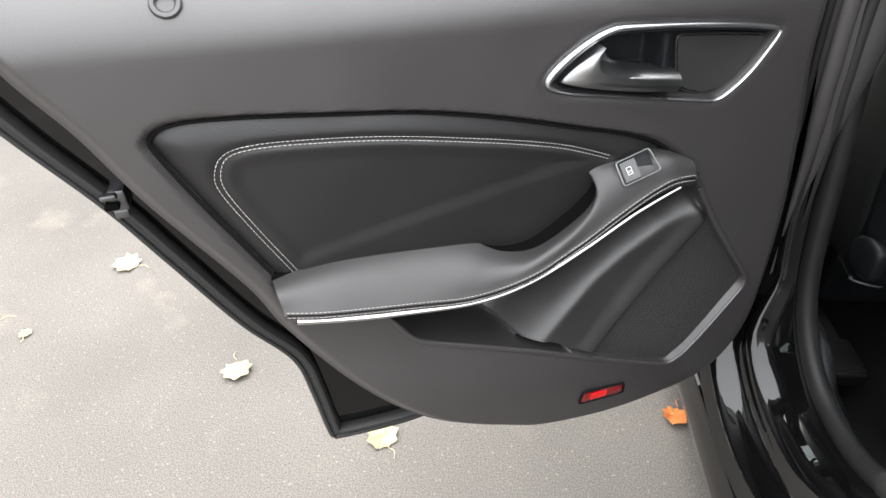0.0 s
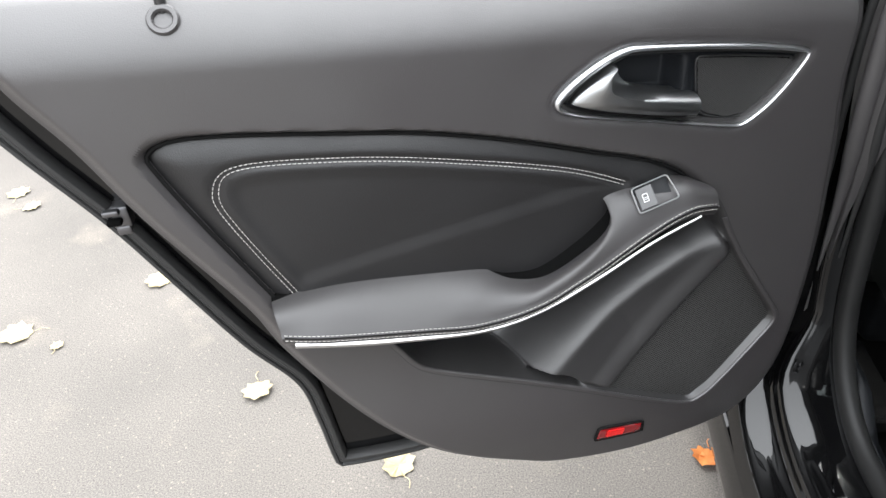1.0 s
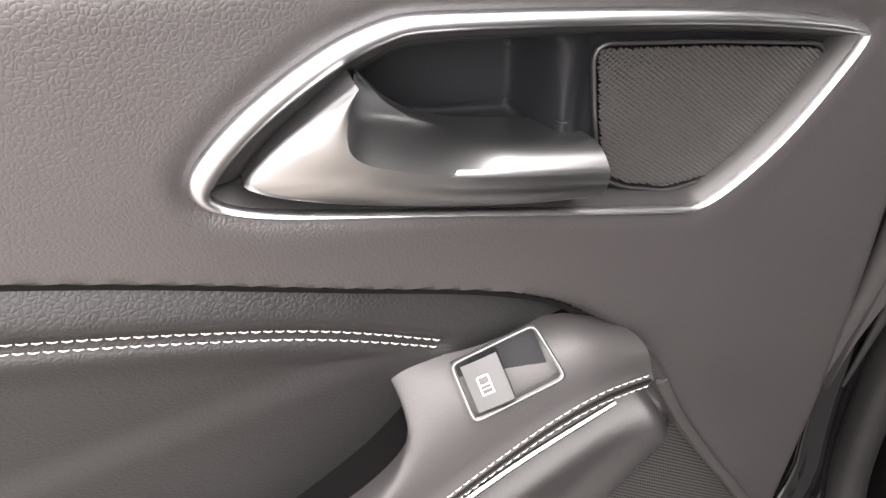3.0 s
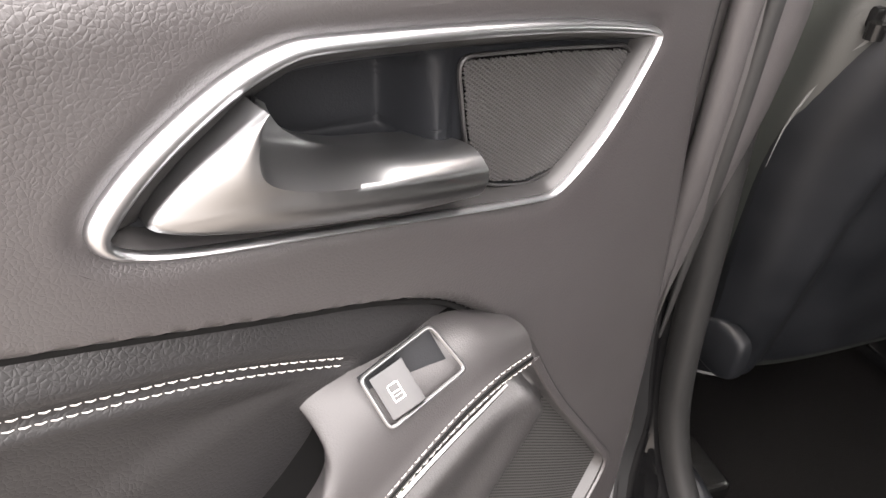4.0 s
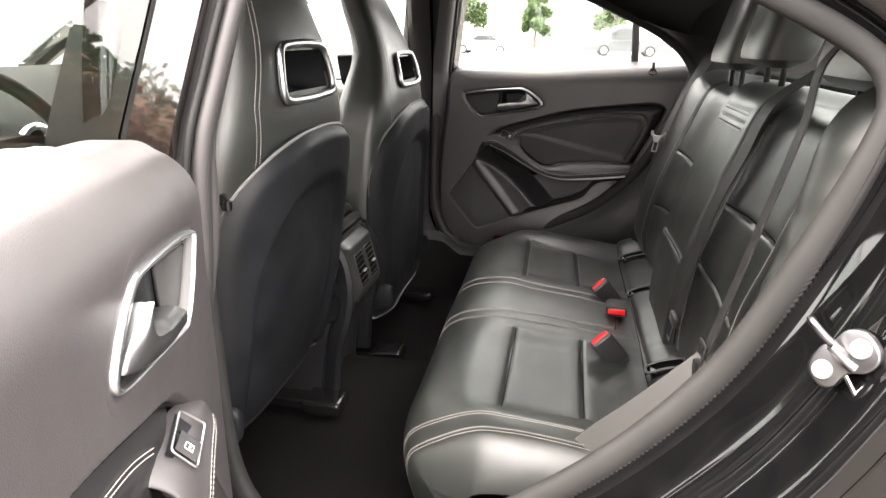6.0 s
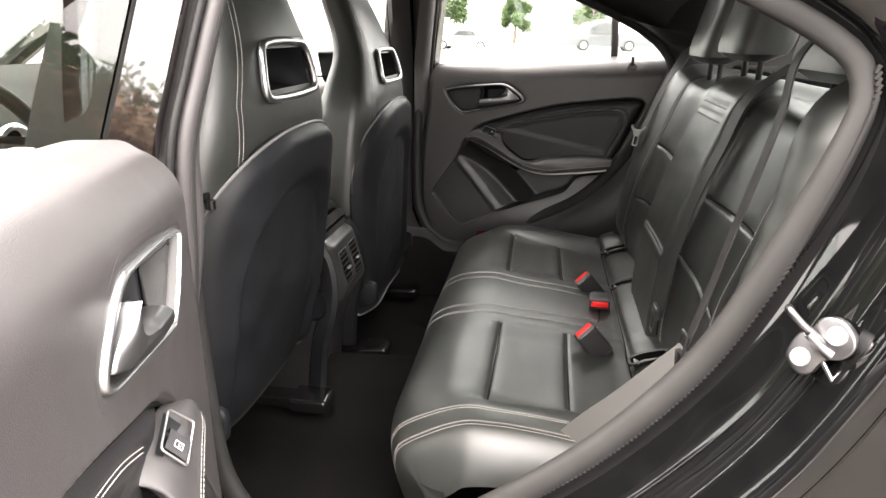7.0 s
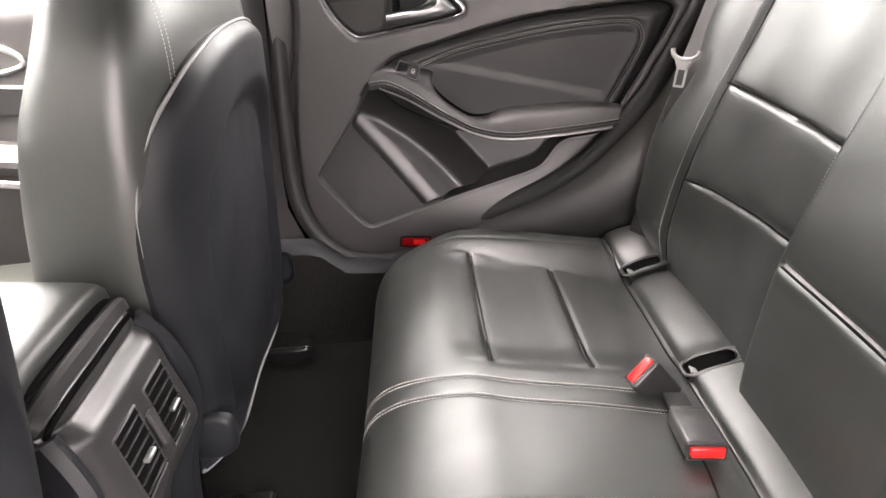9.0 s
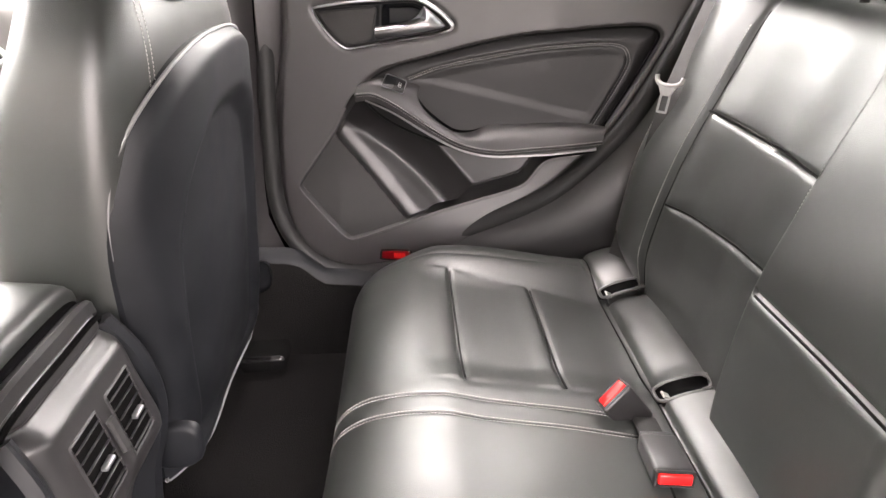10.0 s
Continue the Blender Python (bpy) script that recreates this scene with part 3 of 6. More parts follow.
    aft = even(curve([(-0.665, -1.50, 0.915), (-0.640, -1.50, 0.965), (-0.615, -1.40, 1.05), (-0.575, -1.05, 1.18), (-0.562, -0.75, 1.255)], 8), 0.01)
    aft = aft[np.linspace(0, len(aft) - 1, len(fore)).round().astype(int)]
    part("quarter_pillar_" + side, mirrored(sheet([fore * (1 - k) + aft * k + np.array((0.02 * math.sin(k * math.pi), 0, 0)) for k in np.linspace(0, 1, 8)]), -s), LINER, label="black fabric rear quarter pillar lining", kind="structure")["category"] = "pillar"
    # inner side trim between the door opening and the backrest
    P = []
    j0 = int(np.argmin(np.abs(LOOP[:, 2] - 0.41) + (LOOP[:, 1] > -0.25)))
    for p in LP[j0:k0 + 8]:
        back = np.array((0.0, -0.06, -0.02))
        P.append([p + (0.004, 0, 0), p + back * 0.3 + (0.022, 0, 0.004), p + back * 0.8 + (0.040, 0, 0.0), p + back * 1.6 + (0.052, -0.02, 0), p + back * 2.6 + (0.060, -0.07, 0), (-0.56, -1.12, p[2])])
    part("side_trim_" + side, mirrored(sheet(P), -s), HARD, label="black plastic side trim beside the bench", kind="structure")["category"] = "trim"
    # padded bolster between the open door and the backrest
    if s < 0:
        rows = []
        for z in np.linspace(0.48, 1.012, 40):
            i_ = int(np.argmin(np.abs(LP[:, 2] - min(z, 0.98)) + 9 * (LP[:, 1] > -0.35)))
            o_ = LP[i_] + (0.012, -0.014, 0)
            cap = math.sqrt(max(0.0, 1 - max(0.0, (z - 0.93) / 0.084) ** 2))
            q_ = np.array((-0.590, -0.716 - 0.12 * (z - 0.80), z))
            rows.append([o_ * (1 - k) + q_ * k + np.array((0.0, 0.018 * math.sin(k * math.pi) * cap - 0.05 * (1 - cap), 0)) for k in np.linspace(0, 1, 14)])
            rows[-1] = [np.array((p_[0], p_[1], z)) for p_ in rows[-1]]
        bol = part("side_bolster_" + side, mirrored(sheet(rows), -s), LEATHER, label="black leather side bolster beside the rear backrest", kind="structure")
        bol["category"] = "seat bolster"
        part("bolster_seam", mirrored(sweep([r_[3] + np.array((0, 0.0006, 0)) for r_ in rows[4:-6]], ring_profile(0.0016, 0.0016, 6), up=(0, 1, 0)), -s), DARKTRIM, bol)
    # inner sill panel from the seal down to the carpet
    P = []
    for y in np.linspace(-0.50, 0.30, 34):
        zt = float(np.interp(y, (-0.50, -0.40, -0.26, -0.135, -0.06, 0.0, 0.3), (0.54, 0.465, 0.375, 0.38, 0.44, 0.44, 0.42))) - 0.004
        zt = min(zt, 0.42 + 0.0 * y)
        P.append([(-0.722, y, zt - 0.03), (-0.714, y, zt - 0.006), (-0.705, y, zt), (-0.694, y, zt - 0.008), (-0.686, y, zt - 0.028)])
    part("sill_panel_" + side, mirrored(sheet(P), -s), SHELL, label="black plastic sill panel inside the door", kind="structure", angle=60)["category"] = "trim"
    part("sill_carpet_" + side, mirrored(sheet([[r[-1], (-0.680, r[0][1], r[-1][2] - 0.03), (-0.672, r[0][1], 0.26), (-0.664, r[0][1], 0.17)] for r in P]), -s), CARPET, label="black carpet up the sill", kind="structure")["category"] = "carpet"
    # outer side of the body ahead of and under the doors
    part("body_side_" + side, mirrored(sheet([[(-0.852 + 0.05 * abs(v - 0.55), u, 0.20 + v * 0.20) for u in np.linspace(-0.60, 1.35, 10)] for v in np.linspace(0, 0.45, 5)]), -s), PAINT,
         label="glossy black lower side of the car", kind="structure")["category"] = "car body"

# outer roof skin and rear closure
P = []
for y, z, w in ((1.1, 1.05, 0.60), (0.7, 1.33, 0.57), (0.15, 1.42, 0.56), (-0.4, 1.40, 0.55), (-0.9, 1.27, 0.56), (-1.5, 1.02, 0.62)):
    P.append([(x * w, y, z - 0.06 * x * x) for x in np.linspace(-1, 1, 15)])
part("roof", sheet(P[1:5]), PAINT, label="black painted car roof", kind="structure")["category"] = "roof"
part("rear_shelf", block(1.38, 0.62, 0.05, 0.012, (0, -1.27, 0.955)), LINER, label="black rear parcel shelf", kind="structure")["category"] = "shelf"
part("rear_window", pane([[(x * w, y, z - 0.05 * x * x) for x in np.linspace(-1, 1, 13)] for y, z, w in ((-0.90, 1.272, 0.56), (-1.10, 1.205, 0.58), (-1.30, 1.125, 0.60), (-1.52, 1.025, 0.63))], (0, 0.002, 0.004)), TINTED, label="tinted curved rear window of the car", kind="structure").visible_shadow = False
bpy.data.objects["rear_window"]["category"] = "window"

# boot lid and tail closing the car behind
part("boot_lid", sheet([[(x * w, y, z - 0.05 * x * x) for x in np.linspace(-1, 1, 13)] for y, z, w in ((-1.50, 1.03, 0.66), (-1.62, 0.98, 0.72), (-1.85, 0.95, 0.78), (-1.92, 0.80, 0.84), (-1.95, 0.35, 0.84))]), PAINT,
     label="glossy black boot lid and tail of the car", kind="structure")["category"] = "car body"

# flush body side behind the closed right-hand door gap; unseen, added to block leaking light
part("body_side_pillar", sheet([[(0.862, y, z) for y in (-0.10, 0.0, 0.10, 0.20)] for z in (0.18, 0.4, 0.7, 0.93)]), PAINT, label="glossy black body side between the closed doors", kind="structure")["category"] = "car body"

# ---- rear doors: u runs back from the hinge, y rises into the cabin, z is the height ----
PANEL = curve([(0.115, 0.958), (0.25, 0.967), (0.45, 0.978), (0.65, 0.990), (0.80, 1.000), (0.858, 0.994), (0.832, 0.926), (0.799, 0.869), (0.763, 0.793), (0.699, 0.681), (0.672, 0.617), (0.624, 0.540),
               (0.566, 0.472), (0.500, 0.413), (0.427, 0.371), (0.364, 0.345), (0.267, 0.337), (0.185, 0.352), (0.104, 0.384), (0.055, 0.468), (0.044, 0.602), (0.054, 0.733), (0.068, 0.831), (0.070, 0.90), (0.082, 0.940)], 8, True)
PANEL = even(PANEL, 0.0055, True)
INLAY_LINE = curve([(0.743, 0.858), (0.722, 0.868), (0.672, 0.866), (0.578, 0.854), (0.503, 0.843), (0.423, 0.824), (0.337, 0.798), (0.276, 0.779), (0.237, 0.758), (0.215, 0.725), (0.26, 0.68), (0.36, 0.64), (0.46, 0.625),
                    (0.60, 0.635), (0.655, 0.66), (0.672, 0.695), (0.716, 0.785), (0.740, 0.840)], 8, True)
POCKET_LINE = curve([(0.650, 0.652), (0.653, 0.636), (0.577, 0.622), (0.560, 0.611), (0.539, 0.577), (0.521, 0.563), (0.430, 0.530), (0.345, 0.498), (0.203, 0.437), (0.180, 0.442), (0.089, 0.530), (0.090, 0.550), (0.158, 0.651), (0.195, 0.722),
                     (0.215, 0.735), (0.278, 0.715), (0.339, 0.680), (0.401, 0.652), (0.464, 0.643), (0.553, 0.648)], 6, True)
BEZEL_OUT = curve([(0.384, 0.856), (0.377, 0.868), (0.360, 0.882), (0.336, 0.896), (0.317, 0.902), (0.297, 0.902), (0.199, 0.892), (0.135, 0.880), (0.126, 0.873), (0.134, 0.857), (0.153, 0.830), (0.182, 0.807), (0.206, 0.808), (0.309, 0.830), (0.371, 0.843)], 8, True)
BEZEL_LINE = curve([(0.376, 0.853), (0.371, 0.860), (0.354, 0.876), (0.333, 0.888), (0.318, 0.893), (0.297, 0.894), (0.197, 0.885), (0.145, 0.877), (0.136, 0.871), (0.147, 0.855), (0.165, 0.830), (0.186, 0.815), (0.207, 0.814), (0.309, 0.834), (0.371, 0.847)], 8, True)


def soften(q, k=4):
    for _ in range(k):
        q = (np.roll(q, 1, 0) + 2 * q + np.roll(q, -1, 0)) / 4
    return q


POCKET_LINE = soften(even(soften(POCKET_LINE, 3), 0.004, True), 16)


def widen(q, d):
    t = np.roll(q, -1, 0) - np.roll(q, 1, 0)
    t /= np.linalg.norm(t, axis=1)[:, None] + 1e-12
    nn = np.stack([t[:, 1], -t[:, 0]], 1)
    a = q + nn * d
    return a if inside(a[:1], q)[0] < 0 else q - nn * d


BEZEL_OUT, BEZEL_LINE = soften(BEZEL_OUT, 10), soften(BEZEL_LINE, 10)
BEZEL_OUT = BEZEL_OUT * 0.9 + BEZEL_LINE * 0.1

STITCH_LINE = curve([(0.650, 0.690), (0.677, 0.747), (0.698, 0.797), (0.698, 0.818), (0.686, 0.834), (0.658, 0.8385), (0.601, 0.834), (0.530, 0.824), (0.451, 0.8075), (0.395, 0.794), (0.348, 0.780), (0.300, 0.760)], 8)
_t = np.gradient(STITCH_LINE, axis=0)
_t /= np.linalg.norm(_t, axis=1)[:, None]
STITCH_IN = STITCH_LINE - np.stack([_t[:, 1], -_t[:, 0]], 1) * (0.0058 - 0.0020 * np.abs(_t[:, :1]))


def panel_base(p):
    u, z = p[:, 0], p[:, 1]
    h = 0.021 * np.exp(-((z - 0.455) / 0.10) ** 2) * np.clip((u - 0.02) / 0.15, 0, 1)
    h = h - 0.055 * np.clip((z - 0.890 - 0.05 * u) / 0.075, 0, 1) ** 2
    return h


def panel_height(p):
    h = panel_base(p)
    d = inside(p, PANEL)
    h = h - 0.012 * (1 - step01(d, 0.016))
    d = inside(p, INLAY_LINE)
    h = h - 0.010 * step01(d + 0.007, 0.007) - 0.065 * step01(d - 0.001, 0.008)
    h = h - 0.08 * step01(inside(p, POCKET_LINE), 0.006)
    d = inside(p, BEZEL_OUT)
    h = h - 0.05 * step01(d + 0.007, 0.006)
    return h


def inlay_height(p):
    d = inside(p, INLAY_LINE)
    h = -0.013 + 0.009 * np.sqrt(step01(d, 0.028))
    for line in (STITCH_LINE, STITCH_IN):
        h = h - 0.0022 * np.exp(-(near(p, line) / 0.0035) ** 2)
    mid = inside(p, STITCH_IN)
    u, z = p[:, 0], p[:, 1]
    h = h - 0.003 * step01(mid, 0.02)
    return h - 0.006 * step01(0.81 - z, 0.15) * step01(0.70 - u, 0.16) * step01(u - 0.27, 0.06)


def speaker_plane(p):
    return np.clip(0.064 + 0.0895 * p[:, 0] - 0.1586 * p[:, 1], -0.013, 0.02)


def pocket_height(p):
    u, z = p[:, 0], p[:, 1]
    t = np.array((0.17, -0.19)) / np.hypot(0.17, 0.19)
    q = (u - 0.165) * -t[1] + (z - 0.665) * t[0]      # across the diagonal, positive towards the cup
    base = panel_base(p)
    pl = np.maximum(speaker_plane(p), base - 0.007)
    s = (u - 0.165) * t[0] + (z - 0.665) * t[1]        # along the diagonal, down from its upper end
    far = np.interp(s, (-0.02, 0.0, 0.045, 0.10, 0.16, 0.21, 0.26), (0.002, 0.004, 0.030, 0.047, 0.058, 0.063, 0.066))
    crest = 0.010 * step01(q + 0.018, 0.013)
    dish = -0.005 * step01(q + 0.002, 0.024) + 0.001 * step01(q - far + 0.022, 0.022)
    drop = -0.080 * step01(q - far, 0.055)
    d = inside(p, POCKET_LINE)
    h = pl - 0.004 + (crest + dish + 0.004) * step01(d - 0.002, 0.012) * (q > -0.018) + drop
    cup = step01(0.053 - np.hypot(u - 0.386, z - 0.478), 0.007)
    h = h - 0.035 * cup * step01(q - 0.004, 0.01)
    h = np.where(z < 0.60, np.minimum(h, base + 0.007), h)
    edge = (base + 0.0012 - h) * (1 - step01(d, np.where(q < 0.0, 0.007, 0.009)))
    return np.where(z < 0.645, h + edge, h + edge * (u < 0.2))


def rear_door(name, label, m, flip, open_door):
    FLIP[0] = flip
    door = thing(name, label, "car door", m)
    part("inner_panel", patch(PANEL, panel_height, 110, 0.03, centre=(0.40, 0.66)), SOFT, door, "soft grained black door panel")
    part("inlay", patch(even(INLAY_LINE, 0.005, True), inlay_height, 60, 0.02, centre=(0.47, 0.745)), INLAY, door, "padded black leather insert")
    e = even(INLAY_LINE, 0.006, True)
    part("inlay_welt", sweep(np.stack([e[:, 0], panel_base(e) - 0.0085 + 0 * e[:, 0], e[:, 1]], 1), ring_profile(0.0022, 0.0018, 6), up=(0, 1, 0), closed=True), DARKTRIM, door, "dark welt round the insert")
    e = even(POCKET_LINE, 0.006, True)
    keep = e[(e[:, 1] < 0.70) & ((e[:, 1] < 0.645) | (e[:, 0] < 0.2))]
    k = int(np.argmax(np.linalg.norm(np.roll(keep, -1, 0) - keep, axis=1)))
    keep = np.roll(keep, -k - 1, 0)
    part("pocket_welt", sweep(np.stack([keep[:, 0], panel_base(keep) + 0.0002, keep[:, 1]], 1), ring_profile(0.0032, 0.0022, 8), up=(0, 1, 0)), SOFT, door)
    for line in (STITCH_LINE, STITCH_IN):
        e = even(line, 0.004)
        L = np.stack([e[:, 0], inlay_height(e) + 0.0012, e[:, 1]], 1)
        part("stitching", stitches(L, (0, 1, 0), r=0.0004), THREAD, door, "pale seam thread", kind="stuff")
    # armrest with grab handle: inner edge, crest, front edge
    A = curve([(0.672, 0.0, 0.690), (0.599, -0.020, 0.694), (0.539, -0.028, 0.692), (0.480, -0.030, 0.688), (0.452, -0.012, 0.679), (0.423, 0.0, 0.667), (0.387, 0.005, 0.667), (0.346, 0.008, 0.693), (0.323, 0.008, 0.717),
               (0.318, 0.0, 0.734), (0.324, -0.008, 0.745), (0.312, -0.010, 0.752), (0.275, -0.010, 0.756), (0.242, -0.008, 0.757), (0.212, -0.004, 0.745)], 8)
    B = curve([(0.666, 0.030, 0.672), (0.630, 0.035, 0.667), (0.580, 0.035, 0.659), (0.523, 0.035, 0.651), (0.490, 0.035, 0.646), (0.464, 0.035, 0.645), (0.430, 0.034, 0.648), (0.395, 0.033, 0.657), (0.360, 0.031, 0.674),
               (0.335, 0.030, 0.688), (0.310, 0.028, 0.703), (0.285, 0.026, 0.717), (0.260, 0.024, 0.729), (0.235, 0.022, 0.736), (0.205, 0.016, 0.731)], 8)
    rows = []
    for k in np.linspace(0, 1, 12):
        bow = math.sin(k * math.pi) * 0.010
        rows.append(A * (1 - k) + B * k + np.array((0, bow * 0.5, bow * 0.6)))
    for dy, dz in ((0.003, -0.004), (0.001, -0.010), (-0.004, -0.017), (-0.030, -0.020), (-0.05, -0.01)):
        rows.append(B + (0, dy, dz))
    armrest = part("armrest", sheet(np.array(rows)), ARMREST, door, "padded grey-black armrest with a grab handle")
    # added black sheet that stands in for the shade behind the armrest
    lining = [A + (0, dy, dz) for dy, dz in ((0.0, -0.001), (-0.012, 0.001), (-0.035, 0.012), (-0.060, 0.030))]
    part("recess_shade", sheet(np.array(lining)), DARK, armrest, "black sheet painting the shade behind the armrest")
    part("groove", sweep((B + np.array((0, 0.0026, -0.0036)))[1:-1], ring_profile(0.0008, 0.0008, 6), up=(0, 1, 0)), DARKTRIM, armrest, "dark groove between the seams")
    for dy, dz in ((0.0020, -0.0008), (0.0034, -0.0062)):
        L = B + np.array((0, dy, dz))
        part("stitching", stitches(L[1:-1], (0, 1, 0.3), r=0.00036), THREAD, armrest, "pale seam thread", kind="stuff")
    C = curve([(0.655, 0.030, 0.655), (0.605, 0.033, 0.647), (0.553, 0.033, 0.639), (0.464, 0.033, 0.631), (0.401, 0.031, 0.641), (0.339, 0.028, 0.668), (0.278, 0.024, 0.700), (0.225, 0.020, 0.720)], 8)
    part("chrome_strip", sweep(C, flat_profile(0.0034, 0.003, 0.7), up=(0, 1, 0), scale=np.linspace(1.15, 0.42, len(C))), STRIP, door, "satin chrome trim strip")
    part("door_pocket", patch(even(widen(POCKET_LINE, 0.0035), 0.005, True), pocket_height, 80, 0.004, centre=(0.33, 0.60)), POCKET, door, "black moulded door pocket with bottle holder")
    grille = curve([(0.163, 0.646), (0.150, 0.633), (0.0975, 0.551), (0.0965, 0.535), (0.183, 0.4495), (0.203, 0.4445), (0.315, 0.489), (0.321, 0.495), (0.24, 0.575)], 4, True)
    part("speaker_grille", patch(even(grille, 0.004, True), lambda p: np.maximum(speaker_plane(p), panel_base(p) - 0.007) - 0.001, 20, 0.006), GRILLE, door, "black perforated speaker grille")
    # opener bezel, sloping wall, bowl, mesh and lever
    lay = lambda q, n: np.stack([q[:, 0], np.full(len(q), n) if np.isscalar(n) else n, q[:, 1]], 1)
    turn = np.roll(BEZEL_OUT, -1, 0) - np.roll(BEZEL_OUT, 1, 0)
    turn /= np.linalg.norm(turn, axis=1)[:, None] + 1e-12
    away = np.stack([turn[:, 1], -turn[:, 0]], 1)
    if inside((BEZEL_OUT + away * 0.002)[:1], BEZEL_OUT)[0] > 0:
        away = -away
    bold = np.clip(0.75 * away[:, 0] + 0.42 * away[:, 1], 0, 1)
    bold = soften(bold[:, None], 12)[:, 0]
    wide = 0.0034 + 0.0058 * bold                                   # the ring is boldest at its tip
    step = lambda k: soften(BEZEL_OUT - away * (wide * k)[:, None], 2)
    rows = [lay(BEZEL_OUT, -0.012), lay(BEZEL_OUT, -0.0012), lay(step(0.10), 0.0006), lay(step(0.30), 0.0019), lay(step(0.55), 0.0026), lay(step(0.80), 0.0020), lay(step(0.95), 0.0007), lay(step(1.0), -0.0012), lay(step(1.0), -0.006)]
    part("handle_bezel", sheet(np.array(rows), wrap=True), CHROME, door, "satin chrome surround of the opener", angle=60)
    ring_in = step(1.0)
    wall_w = 0.0030 + 0.0062 * bold
    wall_end = soften(ring_in - away * wall_w[:, None], 4)
    mid_wall = ring_in * 0.5 + wall_end * 0.5
    part("bezel_wall", sheet(np.array([lay(ring_in, -0.0010), lay(mid_wall, -0.0042), lay(wall_end, -0.0085), lay(wall_end, -0.030)]), wrap=True), SATIN, door, "dark satin slope inside the surround", angle=60)

    rise = lambda q, n: np.stack([q[:, 0], np.full(len(q), n) + panel_base(q), q[:, 1]], 1)
    rows = [rise(soften(widen(BEZEL_OUT, 0.0140), 8), -0.003), rise(soften(widen(BEZEL_OUT, 0.0138), 8), 0.00008), rise(soften(widen(BEZEL_OUT, 0.010), 5), 0.00015), rise(widen(BEZEL_OUT, 0.006), -0.0001), rise(widen(BEZEL_OUT, 0.003), -0.0010), rise(BEZEL_OUT, -0.0026), rise(BEZEL_OUT, -0.02)]
    part("bezel_surround", sheet(np.array(rows), wrap=True), SOFT, door, "soft black rim round the opener", angle=60)

    def bowl(p):
        u, z = p[:, 0], p[:, 1]
        d = inside(p, wall_end)
        low = np.interp(u, (0.24, 0.29, 0.33, 0.37), (0.846, 0.851, 0.858, 0.862))
        deep = step01(d, 0.010) * step01(u - 0.250, 0.012) * step01(z - low + 0.010, 0.012)
        return -0.0092 - 0.028 * deep - 0.002 * step01(0.247 - u, 0.006)
    part("handle_bowl", patch(even(widen(wall_end, 0.0006), 0.003, True), bowl, 60, 0.01, centre=(0.25, 0.853)), SHELL, door, "black recessed bowl")
    mesh_line = soften(even(np.array([(0.2404, 0.8800), (0.1900, 0.8745), (0.1410, 0.8675), (0.1365, 0.8637), (0.1500, 0.8440), (0.1640, 0.8275), (0.1750, 0.8175), (0.1983, 0.8148), (0.2200, 0.8210), (0.2311, 0.8275), (0.2361, 0.8527)]), 0.002, True), 3)
    part("mesh_backing", slab(mesh_line, -0.016, -0.0102), DARK, door)
    strands = []
    for sgn in (1, -1):
        for c in np.arange(-0.2, 0.2, 0.0019):
            t = np.linspace(-0.2, 0.2, 400)
            q = np.stack([0.19 + t * 0.7071 - sgn * c * 0.7071 * 0.9, 0.85 + sgn * t * 0.7071 * 0.75 + c * 0.7071 * 0.75], 1)
            ok = inside(q, mesh_line) > 0.0003
            if ok.sum() > 1:
                i, j = np.where(ok)[0][[0, -1]]
                a, b = q[i], q[j]
                strands.append(sweep([(a[0], -0.0085, a[1]), (b[0], -0.0085, b[1])], [(-0.00022, -0.0010), (0.00022, -0.0010), (0.00022, 0.0003), (-0.00022, 0.0003)], up=(0, 1, 0)))
    part("mesh_grille", join(*strands), MESH, door, "fine woven metal loudspeaker mesh", smooth=False, kind="stuff")
    rim_line = soften(widen(mesh_line, 0.0016), 2)
    part("mesh_rim", sweep(lay(rim_line, -0.0088), ring_profile(0.0009, 0.0012, 8), up=(0, 1, 0), closed=True), HARD, door)
    # lever: a pointed blade whose crease runs on into a round grip bar
    crest = even(curve([(0.3290, 0.012, 0.8868), (0.3318, 0.0125, 0.8805), (0.3338, 0.013, 0.8730), (0.3325, 0.0135, 0.8660), (0.3240, 0.014, 0.8606), (0.3059, 0.0145, 0.8555), (0.2725, 0.0145, 0.8490), (0.2420, 0.013, 0.8435)], 10), 0.0012)
    n = 90
    pick = lambda line: even(line, np.linalg.norm(np.diff(line, axis=0), axis=1).sum() / (n - 1))[:n]
    crest = pick(crest)
    top = pick(curve([(0.3270, 0.006, 0.8876), (0.3215, -0.004, 0.8790), (0.3150, -0.010, 0.8700), (0.3040, -0.013, 0.8615), (0.2890, -0.0135, 0.8560), (0.2660, -0.0135, 0.8515), (0.2415, -0.012, 0.8470)], 10))
    low = pick(curve([(0.3292, 0.010, 0.8872), (0.3403, 0.006, 0.8785), (0.3542, 0.003, 0.8680), (0.3650, 0.001, 0.8575), (0.3640, 0.002, 0.8540), (0.3512, 0.006, 0.8502), (0.3245, 0.009, 0.8441), (0.2821, 0.010, 0.8357), (0.2425, 0.009, 0.8298)], 10))
    k = np.linspace(0, 1, n)
    grip = step01(k - 0.38, 0.30)[:, None]                           # 0 in the scoop, 1 along the bar
    rows = [low + (0, -0.018, 0), low + (0, -0.0015, -0.0003)]
    for q in np.linspace(0, 1, 11):
        swell = np.array((0, 0.0022 * math.sin(q * math.pi), 0))
        rows.append(low * (1 - q) + crest * q + swell)
